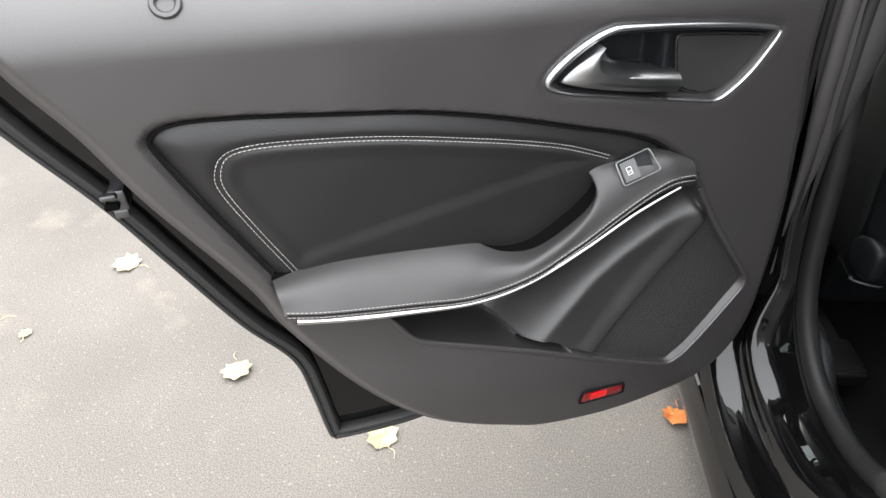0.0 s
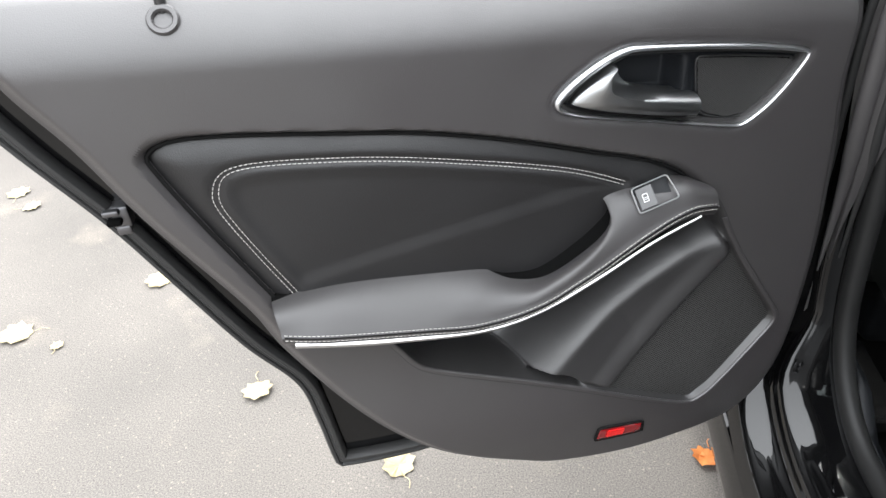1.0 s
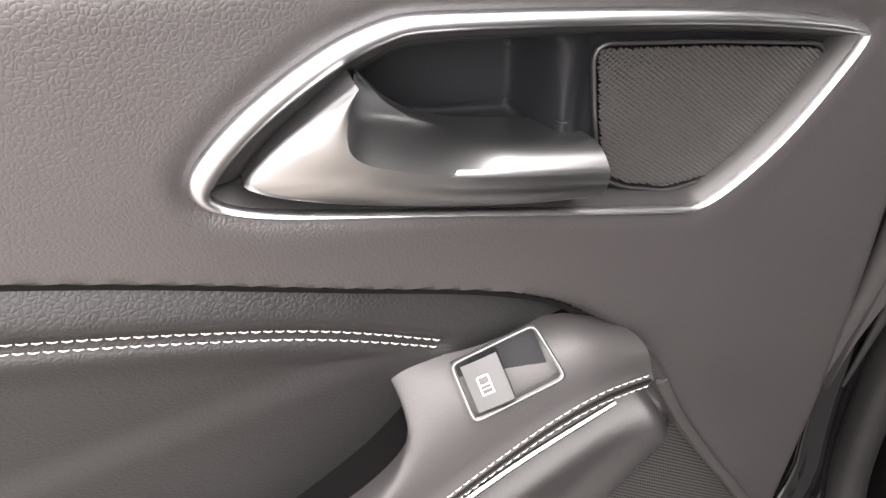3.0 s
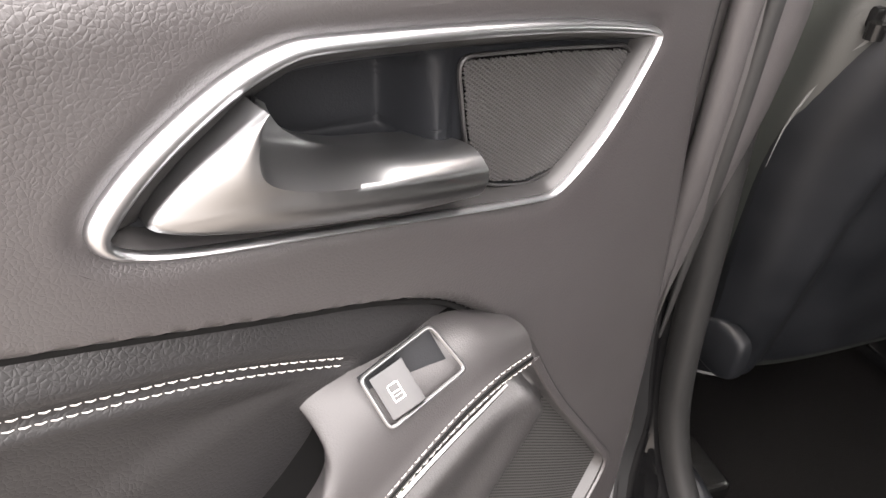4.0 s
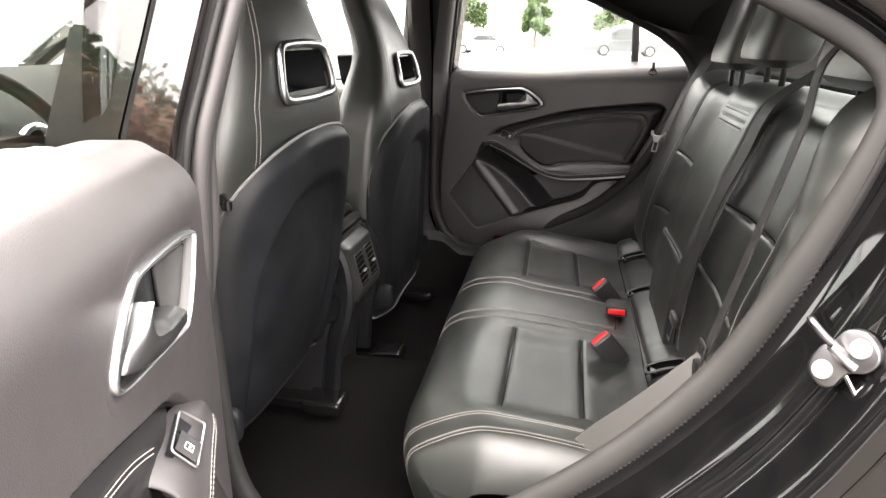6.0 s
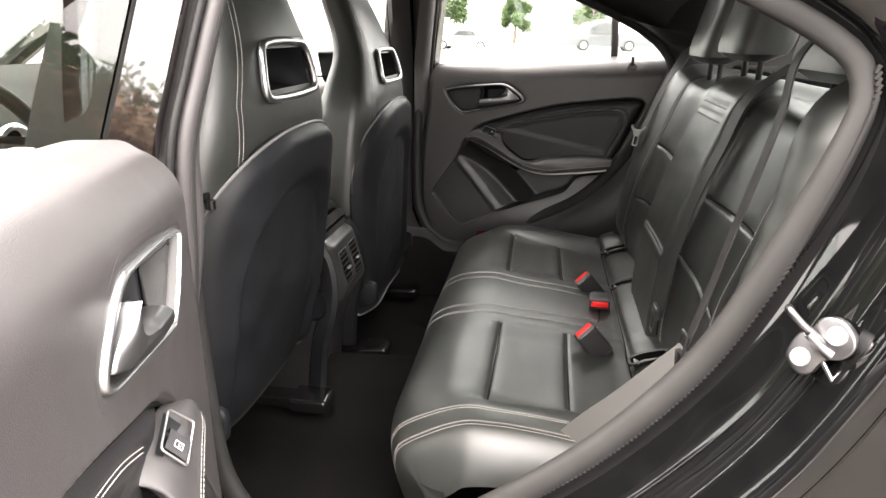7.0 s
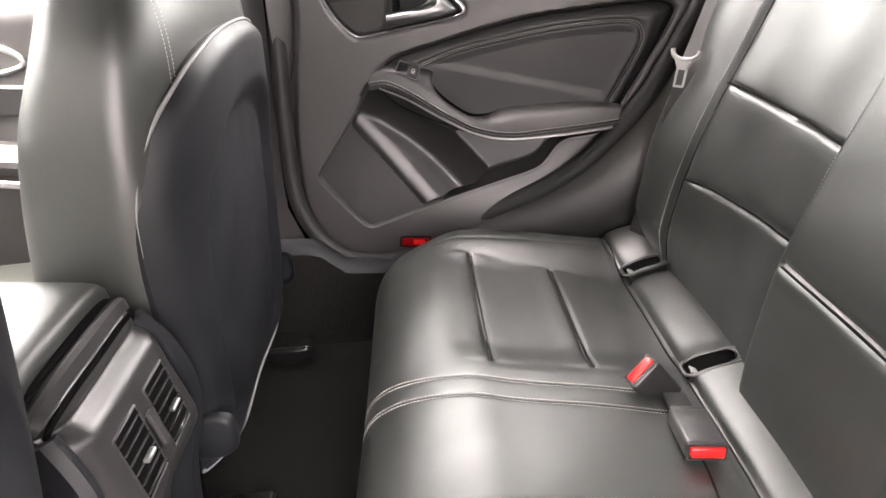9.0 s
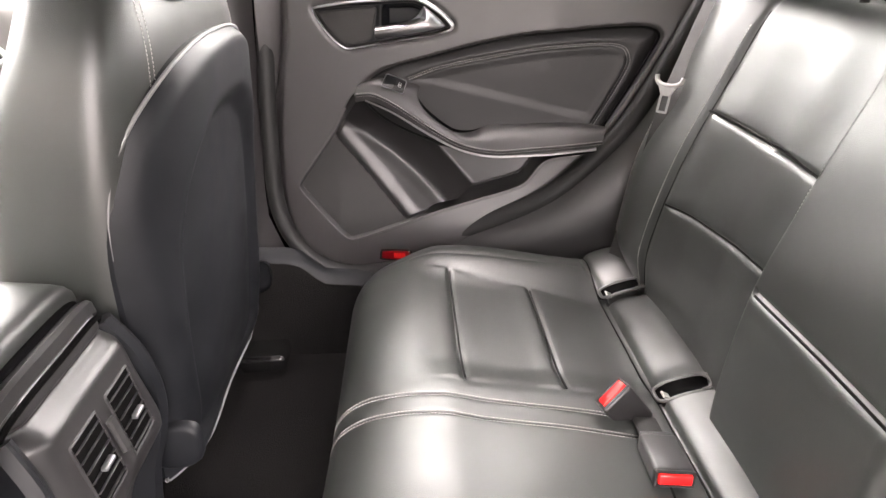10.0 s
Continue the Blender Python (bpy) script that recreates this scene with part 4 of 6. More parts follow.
    for q in np.linspace(0.07, 1, 14):
        hollow = np.array((0, -1.0, 0)) * (0.0070 * math.sin(q * math.pi) * (1 - grip))
        proud = np.array((0, 0.6, 0.8)) * (0.0042 * math.sin(q * math.pi) * grip)
        rows.append(crest * (1 - q) + top * q + hollow + proud)
    rows.append(top + (0, -0.012, -0.001))
    V, F = sheet(np.array(rows))
    F.append(tuple(i * n + n - 1 for i in range(len(rows))))
    part("opener_lever", (V, F), LEVER, door, "satin metal door opener lever", angle=75)
    # window switch
    sw = np.array([(0.300, 0.005, 0.7565), (0.263, 0.005, 0.768), (0.254, 0.021, 0.749), (0.295, 0.021, 0.736)])
    c0 = sw.mean(0)
    nrm = np.cross(sw[1] - sw[0], sw[3] - sw[0])
    nrm = nrm / np.linalg.norm(nrm)
    if nrm[1] < 0:
        nrm = -nrm
    frame_line = soften(even(curve(c0 + (sw - c0) * 1.0, 1, True), 0.001, True), 10)
    switch = part("window_switch", sweep(frame_line, flat_profile(0.0009, 0.0011, 0.8), up=tuple(nrm), closed=True), LEVER, door, "window switch with chrome frame and white symbol")
    e0, e1 = sw[1] - sw[0], sw[3] - sw[0]
    o = sw[0]
    part("switch_well", (np.array([o + e0 * a + e1 * b - nrm * 0.0055 for a, b in ((0, 0), (1, 0), (1, 1), (0, 1))]), [(0, 1, 2, 3)]), SHELL, switch, smooth=False)
    rock = [[o + e0 * a + e1 * b + nrm * (-0.0005 + 0.0042 * math.sin(min(a, 0.5) / 0.55 * 1.6) - 0.006 * (a > 0.5)) for b in (0.10, 0.5, 0.90)] for a in (0.08, 0.2, 0.32, 0.42, 0.48, 0.50, 0.53)]
    part("switch_rocker", sheet(rock), ROCKER, switch, "smooth black rocker", angle=60)
    marks = []
    for a0, b0, a1, b1 in ((0.19, 0.36, 0.205, 0.66), (0.19, 0.64, 0.33, 0.665), (0.315, 0.36, 0.33, 0.66), (0.205, 0.345, 0.315, 0.37), (0.205, 0.49, 0.315, 0.51), (0.22, 0.56, 0.30, 0.575)):
        P = [o + e0 * a + e1 * b + nrm * (0.0002 + 0.0042 * math.sin(a / 0.55 * 1.6)) for a, b in ((a0, b0), (a1, b0), (a1, b1), (a0, b1))]
        marks.append((P, [(0, 1, 2, 3)]))
    part("switch_symbol", join(*marks), WHITE, switch, "white window symbol", smooth=False)
    # red reflector
    red = even(curve([(0.312, 0.394), (0.3165, 0.397), (0.3145, 0.4165), (0.310, 0.4195), (0.262, 0.4175), (0.2545, 0.414), (0.2535, 0.400), (0.257, 0.3955)], 3, True), 0.003, True)
    reflector = part("reflector", patch(red, lambda p: panel_base(p) + 0.003 - 0.003 * (1 - step01(inside(p, red), 0.003)), 10, 0.012), REFLECT, door, "red safety reflector")
    prism = np.array([(0.281, 0.4015), (0.304, 0.4015), (0.303, 0.4135), (0.280, 0.4130)])
    part("prism", patch(even(prism, 0.002, True), lambda p: panel_base(p) + 0.0045, 4, 0.002), RED, reflector, "bright red prism field")
    frame_e = even(red, 0.004, True)
    part("reflector_frame", sweep(np.stack([frame_e[:, 0], panel_base(frame_e) + 0.001, frame_e[:, 1]], 1), ring_profile(0.0022, 0.0022, 6), up=(0, 1, 0), closed=True), DARKTRIM, reflector)
    # lock pin
    pin = part("lock_pin", rod((0.70, -0.024, 0.945), (0.70, -0.022, 0.992), 0.0045), HARD, door, "black lock pin")
    part("pin_collar", sweep([(0.70 + 0.010 * math.cos(a), -0.0145 - 0.005 * math.sin(a), 0.9655 + 0.008 * math.sin(a)) for a in np.linspace(0, 2 * math.pi, 24, endpoint=False)], ring_profile(0.003, 0.0025, 6), up=(0, 0.8, 0.5), closed=True), SOFT, pin)
    # painted metal shell, its seal and latch
    shell_line = curve([(0.03, 0.93), (0.40, 0.94), (0.86, 0.955), (0.905, 0.93), (0.879, 0.868), (0.819, 0.771), (0.778, 0.691), (0.724, 0.585), (0.676, 0.511), (0.662, 0.44), (0.652, 0.358), (0.640, 0.345),
                        (0.54, 0.345), (0.45, 0.362), (0.30, 0.362), (0.10, 0.375), (0.03, 0.43), (0.01, 0.65)], 6, True)
    shell = part("door_shell", slab(shell_line, -0.13, -0.075), PAINT, door, "black painted metal door shell", angle=30)
    c0 = np.array((0.42, 0.68))
    for k, n, w, h in ((0.992, -0.074, 0.005, 0.010), (0.972, -0.072, 0.005, 0.007), (0.952, -0.070, 0.006, 0.010)):
        e = even(c0 + (shell_line - c0) * k, 0.01, True)
        part("weather_seal", sweep(np.stack([e[:, 0], np.full(len(e), n), e[:, 1]], 1), ring_profile(w, h), up=(0, 1, 0), closed=True), RUBBER, shell, "black rubber weather seal")
    part("outer_skin", slab(c0 + (shell_line - c0) * 0.995, -0.150, -0.132), PAINT, shell, "black painted outer skin", angle=30)
    latch = part("latch", join(block(0.018, 0.030, 0.024, 0.003, (0.800, -0.075, 0.776)), block(0.016, 0.012, 0.006, 0.002, (0.806, -0.060, 0.784)), block(0.014, 0.010, 0.010, 0.002, (0.800, -0.064, 0.762))), STEEL, door, "zinc-plated door latch")
    part("latch_fork", block(0.014, 0.020, 0.006, 0.002, (0.805, -0.062, 0.774)), DARK, latch)
    if not open_door:      # the open door's window is wound down
        part("glass", slab(curve([(0.135, 0.94), (0.60, 0.955), (0.86, 0.965), (0.83, 1.03), (0.68, 1.12), (0.44, 1.21), (0.16, 1.27), (0.055, 1.275)], 6, True), -0.092, -0.088), GLASS, door, "clear side window glass").visible_shadow = False
    else:
        part("glass", slab([(0.10, 0.935), (0.62, 0.962), (0.62, 0.974), (0.10, 0.951)], -0.092, -0.088), GLASS, door, "top edge of the lowered window glass").visible_shadow = False
    if not open_door:
        part("window_divider", sweep([(0.645, -0.086, 0.95), (0.640, -0.084, 1.05), (0.632, -0.080, 1.15)], flat_profile(0.011, 0.008, 0.5), up=(0, 1, 0)), RUBBER, door, "black window divider bar")
    part("belt_seal", sweep([(u, -0.070, 0.936 + (u - 0.1) * 0.062) for u in np.linspace(0.11, 0.86, 20)], flat_profile(0.012, 0.012, 0.6), up=(0, 1, 0)), RUBBER, door, "black window slot seal")
    FLIP[0] = False
    return door


HINGE = Matrix.Translation((-0.8017, -0.0266, 0)) @ Matrix.Rotation(radians(-77.5), 4, "Z") @ Matrix.Translation((0.8017, 0.0266, 0))
LEFT = Matrix(((0.119, 0.993, 0, -0.755), (-0.993, 0.119, 0, 0), (0, 0, 1, 0), (0, 0, 0, 1)))
RIGHT = Matrix(((-0.119, 0.993, 0, 0.755), (-0.993, -0.119, 0, 0), (0, 0, 1, 0), (0, 0, 0, 1)))
rear_door("rear_door", "wide open black rear car door with leather insert and pale stitching", HINGE @ LEFT, False, True)
rear_door("rear_door", "closed black rear car door with leather insert and chrome strip", RIGHT, True, False)

# ---- rear bench ----
CUSHION = curve([(-0.275, 0.21), (-0.246, 0.26), (-0.218, 0.33), (-0.207, 0.385), (-0.217, 0.426), (-0.247, 0.454), (-0.290, 0.468), (-0.345, 0.473), (-0.40, 0.466), (-0.50, 0.456), (-0.58, 0.446), (-0.625, 0.440), (-0.643, 0.446), (-0.664, 0.457), (-0.690, 0.465), (-0.716, 0.469), (-0.742, 0.465), (-0.765, 0.44)], 24)


WELLS = (-0.215, 0.192, 0.477)


def groove(d, w=0.005):
    return np.exp(-(d / w) ** 2)



def bench_cushion():
    prof = even(CUSHION, 0.0032)
    xs = np.linspace(-0.595, 0.665, 400)
    t = np.gradient(prof, axis=0)
    t /= np.linalg.norm(t, axis=1)[:, None]
    nrm = np.stack([t[:, 1], -t[:, 0]], 1)      # outwards: up and forward
    X, I = np.meshgrid(xs, np.arange(len(prof)))
    Y, Z = prof[I, 0], prof[I, 1]
    ax = np.abs(X - 0.035)
    top = step01(-0.215 - Y, 0.03)
    h = np.zeros_like(X)
    # outer places: dished between the bolsters
    h -= 0.011 * step01(ax - 0.14, 0.08) * step01(0.52 - ax, 0.08) * step01(-0.30 - Y, 0.08)
    h += 0.013 * np.exp(-((ax - 0.545) / 0.055) ** 2) * step01(-0.25 - Y, 0.12)
    h += 0.003 * np.exp(-((X - 0.035) / 0.08) ** 2)
    inner, outer = 0.160 + 0 * Y, panel_outer(Y)
    inn = step01(ax - inner + 0.004, 0.012) * step01(outer + 0.004 - ax, 0.012)
    for yy in (-0.378, -0.517):
        d = Y - yy - 0.01 * (ax - 0.32)
        h += inn * (0.0020 * np.exp(-((d - 0.016) / 0.018) ** 2) + 0.0016 * np.exp(-((d + 0.018) / 0.020) ** 2) - 0.0040 * groove(d, 0.0042))
    for line in (inner, outer):
        h -= 0.0010 * groove(ax - line, 0.012) * step01(-0.37 - Y, 0.03)
    h -= 0.006 * groove(Y + 0.640, 0.006)
    # bands beside the middle place and along the outer ends
    for o in BANDS:
        h -= 0.0016 * groove(ax - band_at(o, Y), 0.0035) * (Y > -0.62)
    h -= 0.06 * np.clip((ax - 0.555) / 0.075, 0, 1) ** 3
    for xw in WELLS:      # sunk anchor wells
        h -= 0.014 * step01(0.019 - np.abs(X - xw), 0.006) * step01(-0.640 - Y, 0.006) * step01(Y + 0.716, 0.006)
    h -= 0.058 * np.clip((ax - 0.43) / 0.20, 0, 1) ** 2 * step01(Y + 0.42, 0.18)      # rounded front corners
    h += 0.0012 * np.sin(X * 17 + Y * 11) * np.sin(Y * 25 + X * 5) * top
    return np.stack([X, Y + nrm[I, 0] * h, Z + nrm[I, 1] * h], 2)


BANDS = (0.089, 0.127, 0.528, 0.566)


def panel_outer(y):
    return np.interp(-np.asarray(y), (0.37, 0.645), (0.488, 0.430))


def band_at(o, y):
    y = np.asarray(y)
    return o + (y + 0.25) * (0.05 if o < 0.3 else 0.0) + (0.02 * np.clip(-0.3 - y, 0, 1) if o > 0.3 else 0)


bench = thing("rear_bench", "black leather rear bench seat with pale double stitching", "car seat")
CP = bench_cushion()
cushion = part("seat_cushion", sheet(CP), LEATHER, bench, "black leather seat cushion with pale stitching")


def on_top(P, x, v, axis):
    """Point of a seat sheet at sideways place x and depth (axis 1) or height (axis 2) v."""
    n = P.shape[1]
    j = int(np.clip(round((x - P[0, 0, 0]) / (P[0, -1, 0] - P[0, 0, 0]) * (n - 1)), 0, n - 1))
    c = P[:, j]
    if axis == 1:
        k = int(np.argmax(c[:, 2] * (c[:, 1] > -0.35)))
        c = c[k - 6:]
        o = np.argsort(c[:, 1])
        return np.array((x, v, np.interp(v, c[o, 1], c[o, 2])))
    c = c[: int(np.argmax(c[:, 2])) + 1]
    return np.array((x, np.interp(v, c[:, 2], c[:, 1]), v))


def seam(P, pts, axis, parent, r=0.0016):
    L = np.array([on_top(P, x, v, axis) for x, v in pts])
    up = (0, 0.2, 1) if axis == 1 else (0, 1, 0.3)
    for _ in range(2):
        L[1:-1] = (L[:-2] + 2 * L[1:-1] + L[2:]) / 4
    part("seam", sweep(L, ring_profile(r, r, 6), up=up), DARKTRIM, parent)


for sg in (-1, 1):
    for yy in (-0.378, -0.517):
        a = np.linspace(0.164, float(panel_outer(yy)) - 0.004, 30)
        seam(CP, [(0.035 + sg * q, yy + 0.01 * (q - 0.32)) for q in a], 1, cushion, 0.0016)
seam(CP, [(x, -0.640) for x in np.linspace(-0.54, 0.61, 80)], 1, cushion, 0.0015)
seam(CP, [(0.035 + q, -0.598 + 1.2 * abs(q) ** 2 * (q < 0)) for q in np.linspace(-0.08, 0.13, 30)], 1, cushion, 0.0016)


def on_sheet(P, x_of_row, lo, hi):
    """A line lying on a sheet of rows; x_of_row gives the sideways place of each row."""
    out = []
    for i in range(lo, hi):
        r = P[i]
        x = float(x_of_row(r[len(r) // 2]))
        out.append([x, np.interp(x, r[:, 0], r[:, 1]), np.interp(x, r[:, 0], r[:, 2])])
    return np.array(out)


rows_mid = CP[:, 200]
last = int(np.argmin(np.abs(rows_mid[:, 1] + 0.595) + (rows_mid[:, 2] < 0.42)))
for sg in (-1, 1):
    for o in BANDS:
        if sg > 0 and o > 0.3:
            continue
        seam_line = on_sheet(CP, lambda r: 0.035 + sg * band_at(o, r[1]), 20, last - (8 if o > 0.3 else 0))
        part("seam", sweep(seam_line, ring_profile(0.0009, 0.0009, 5), up=(0, 0.5, 1)), DARKTRIM, cushion)
        for e in (-0.0032, 0.0032):
            L = on_sheet(CP, lambda r: 0.035 + sg * (band_at(o, r[1]) + e), 20, last - (8 if o > 0.3 else 0))
            part("stitching", stitches(L + (0, 0.0006, 0.0010), (0, 0.5, 1), r=0.0006), THREAD, cushion, "pale seam thread", kind="stuff")


BACK = curve([(-0.712, 0.40), (-0.706, 0.47), (-0.708, 0.55), (-0.723, 0.66), (-0.752, 0.76), (-0.786, 0.86), (-0.808, 0.92), (-0.832, 0.948), (-0.87, 0.955), (-0.93, 0.945), (-1.0, 0.94)], 24)


def back_seam(which, ax):
    """Height of the two cross seams of an outer place."""
    if which == 0:
        return 0.652 - (ax - 0.15) * 0.10
    return 0.768 + (ax - 0.15) * 0.02


def bench_back():
    prof = even(BACK, 0.0034)
    xs = np.linspace(-0.655, 0.655, 400)
    t = np.gradient(prof, axis=0)
    t /= np.linalg.norm(t, axis=1)[:, None]
    nrm = np.stack([t[:, 1], -t[:, 0]], 1)
    X, I = np.meshgrid(xs, np.arange(len(prof)))
    Y, Z = prof[I, 0], prof[I, 1]
    ax = np.abs(X)
    h = np.zeros_like(X)
    h += 0.026 * (1 - step01(ax - 0.118, 0.032))                      # middle place stands proud
    h -= 0.012 * step01(ax - 0.15, 0.12) * step01(0.50 - ax, 0.13)
    h += 0.028 * np.exp(-((ax - 0.535) / 0.075) ** 2) * step01(Z - 0.45, 0.08)   # side bolsters
    inn = step01(ax - 0.148, 0.006) * step01(0.455 - ax, 0.03)
    for k in (0, 1):
        d = Z - back_seam(k, ax)
        h += inn * (0.0015 * np.exp(-((d + 0.017) / 0.022) ** 2) + 0.0008 * np.exp(-((d - 0.02) / 0.020) ** 2) - 0.0050 * groove(d, 0.0032))
    mid = (ax < 0.118)
    d = Z - 0.640
    h += mid * (0.002 * np.exp(-((d + 0.018) / 0.014) ** 2) - 0.006 * groove(d, 0.0045))
    for zz in (0.900, 0.925):
        h -= 0.0015 * groove(Z - zz, 0.004) * (ax < 0.10)
    h -= 0.0035 * groove(ax - 0.458 + (Z - 0.6) * 0.05, 0.006)
    h -= 0.004 * groove(ax - 0.137, 0.005) * step01(Z - 0.44, 0.03)
    h -= 0.07 * np.clip((ax - 0.60) / 0.055, 0, 1) ** 2
    h += 0.0012 * np.sin(X * 19 + Z * 13) * np.sin(Z * 27 + X * 6)
    return np.stack([X, Y + nrm[I, 0] * h, Z + nrm[I, 1] * h], 2)


BP = bench_back()
backrest = part("backrest", sheet(BP), LEATHER, bench, "black leather backrest with stitched panels")
for sg in (-1, 1):
    for k in (0, 1):
        a = np.linspace(0.150, 0.452, 30)
        seam(BP, [(sg * q, back_seam(k, q)) for q in a], 2, backrest, 0.0020)
    zs = np.linspace(0.47, 0.92, 60)
    seam(BP, [(sg * 0.137, z) for z in zs], 2, backrest, 0.0012)
    seam(BP, [(sg * (0.458 - (z - 0.6) * 0.05), z) for z in zs], 2, backrest, 0.0012)
for zz, w in ((0.640, 0.116), (0.900, 0.094), (0.925, 0.094)):
    seam(BP, [(x, zz) for x in np.linspace(-w, w, 24)], 2, backrest, 0.0018 if w > 0.1 else 0.001)
mid = BP[:, 200]
top_row = int(np.argmin(np.abs(mid[:, 2] - 0.93) + (mid[:, 1] < -0.85)))
for sgn in (-1, 1):
    for o in (0.1475, 0.1525):
        L = on_sheet(BP, lambda r: sgn * o, 16, top_row)
        part("stitching", stitches(L + (0, 0.0012, 0.0006), (0, 1, 0.4), r=0.00055), THREAD, backrest, "pale seam thread", kind="stuff")
    L = on_sheet(BP, lambda r: sgn * (0.470 - (r[2] - 0.6) * 0.05), 16, top_row - 6)
    part("stitching", stitches(L + (0, 0.0012, 0.0006), (0, 1, 0.4), r=0.00055), THREAD, backrest, "pale seam thread", kind="stuff")
    L = on_sheet(BP, lambda r: sgn * 0.592, 16, top_row - 10)
    part("stitching", stitches(L + (0, 0.0012, 0.0006), (0, 1, 0.4), r=0.00055), THREAD, backrest, "pale seam thread", kind="stuff")
for zz in (0.896, 0.929):
    L = np.array([on_top(BP, x, zz, 2) for x in np.linspace(-0.09, 0.09, 30)])
    part("stitching", stitches(L + (0, 0.001, 0.0006), (0, 1, 0.4), r=0.00055), THREAD, backrest, "pale seam thread", kind="stuff")


def headrest(x, w, z0, z1, y):
    rows = []
    for k in np.linspace(0, 1, 14):
        z = z0 + (z1 - z0) * k
        q = math.sqrt(max(0.0, 1 - abs(2 * k - 1) ** 8))
        ww, dd = w * (0.72 + 0.28 * q), 0.02 + 0.035 * q
        a = np.linspace(0, 2 * math.pi, 28, endpoint=False)
        c, s = np.cos(a), np.sin(a)
        rows.append(np.stack([x + np.sign(c) * np.abs(c) ** 0.42 * ww, y - (z - z0) * 0.25 + np.sign(s) * np.abs(s) ** 0.5 * dd, np.full(28, z)], 1))
    V, F = sheet(np.array(rows), wrap=True)
    m = 28
    F += [tuple(range(m))[::-1], tuple(13 * m + i for i in range(m))]
    return V, F


for x, w, z0, z1, y in ((-0.37, 0.130, 0.995, 1.215, -0.865), (0.0, 0.092, 1.012, 1.195, -0.832), (0.37, 0.105, 0.992, 1.205, -0.850)):
    hr = part("headrest", headrest(x, w, z0, z1, y), LEATHER, bench, "black leather headrest")
    for o in (-0.05, 0.05):
        part("post", rod((x + o, y - 0.01, 0.93), (x + o, y - 0.01, z0 + 0.02), 0.006), DARKRUBBER, hr)

# child-seat anchor wells let into the rear roll of the cushion
ROLL = CUSHION[np.argmin(np.abs(CUSHION[:, 0] + 0.625) + (CUSHION[:, 1] < 0.42)):]
for x in WELLS:
    arc = even(ROLL[(ROLL[:, 0] < -0.638) & (ROLL[:, 0] > -0.716)], 0.003)
    m = len(arc)
    a = np.linspace(0, 2 * math.pi, 60, endpoint=False)
    c, sn = np.sign(np.cos(a)) * np.abs(np.cos(a)) ** 0.5, np.sign(np.sin(a)) * np.abs(np.sin(a)) ** 0.5
    at = (sn + 1) / 2 * (m - 1)
    e = np.stack([x + 0.018 * c, np.interp(at, np.arange(m), arc[:, 0]), np.interp(at, np.arange(m), arc[:, 1])], 1)
    well = part("anchor_well", sweep(e, ring_profile(0.0028, 0.0020, 10), up=(0, 0.4, 0.9), closed=True), LEATHER, bench, "leather-edged child-seat anchor well")
    part("well_lining", sheet([[(x + q, p[0], p[1] - 0.0085 + 0.006 * (abs(q) > 0.014)) for q in (-0.0165, -0.0145, -0.006, 0.006, 0.0145, 0.0165)] for p in arc]), DARK, well, "dark inside of the well")
    rim = np.array([(x + 0.0165 * c_, -0.692 - 0.018 * s_, float(np.interp(0.692 + 0.018 * s_, -arc[::1, 0], arc[:, 1])) + 0.0012) for c_, s_ in ((math.cos(w), math.sin(w)) for w in np.linspace(0.1, math.pi - 0.1, 20))])
    part("well_rim", sweep(rim, ring_profile(0.0022, 0.0015, 8), up=(0, 0.2, 1)), SATIN, well, "grey plastic rim of the well")
    part("anchor_tag", block(0.013, 0.012, 0.003, 0.0010, (x - 0.003, -0.652, float(np.interp(0.652, -arc[:, 0], arc[:, 1])) - 0.005), 2, Matrix.Rotation(radians(25), 4, "X")), GREYTRIM, well, "small pale tag")


def buckle(x, y, z, yaw, pitch, roll, label, mat):
    m = Matrix.Translation((x, y, z)) @ Matrix.Rotation(radians(yaw), 4, "Z") @ Matrix.Rotation(radians(pitch), 4, "X") @ Matrix.Rotation(radians(roll), 4, "Y")
    b = thing("seat_belt_buckle", label, "belt buckle", m, group="rear seat belt buckles")
    part("housing", join(block(0.046, 0.070, 0.022, 0.005, (0, -0.036, 0), 3), block(0.040, 0.012, 0.018, 0.004, (0, -0.074, 0), 2)), mat, b, "plastic housing")
    part("release_button", block(0.038, 0.012, 0.013, 0.0022, (0, -0.001, 0.001), 3), RED, b, "red release button")
    part("button_lip", sweep(even([(-0.021, 0.0005, -0.0085), (0.021, 0.0005, -0.0085), (0.021, 0.0005, 0.0095), (-0.021, 0.0005, 0.0095)], 0.002, True), ring_profile(0.0018, 0.0022, 6), up=(0, 1, 0), closed=True), HARD, b)
    part("strap", block(0.03, 0.05, 0.006, 0.002, (0, -0.100, -0.004)), WEB, b)


buckle(0.148, -0.562, 0.480, 12, 50, -82, "black seat belt buckle with a red button on the bench", HARD)
buckle(0.017, -0.597, 0.464, 86, 6, 0, "grey seat belt buckle lying flat with its red button out", POCKET)
buckle(-0.178, -0.549, 0.485, 12, 50, -82, "black seat belt buckle with a red button by the open door", HARD)


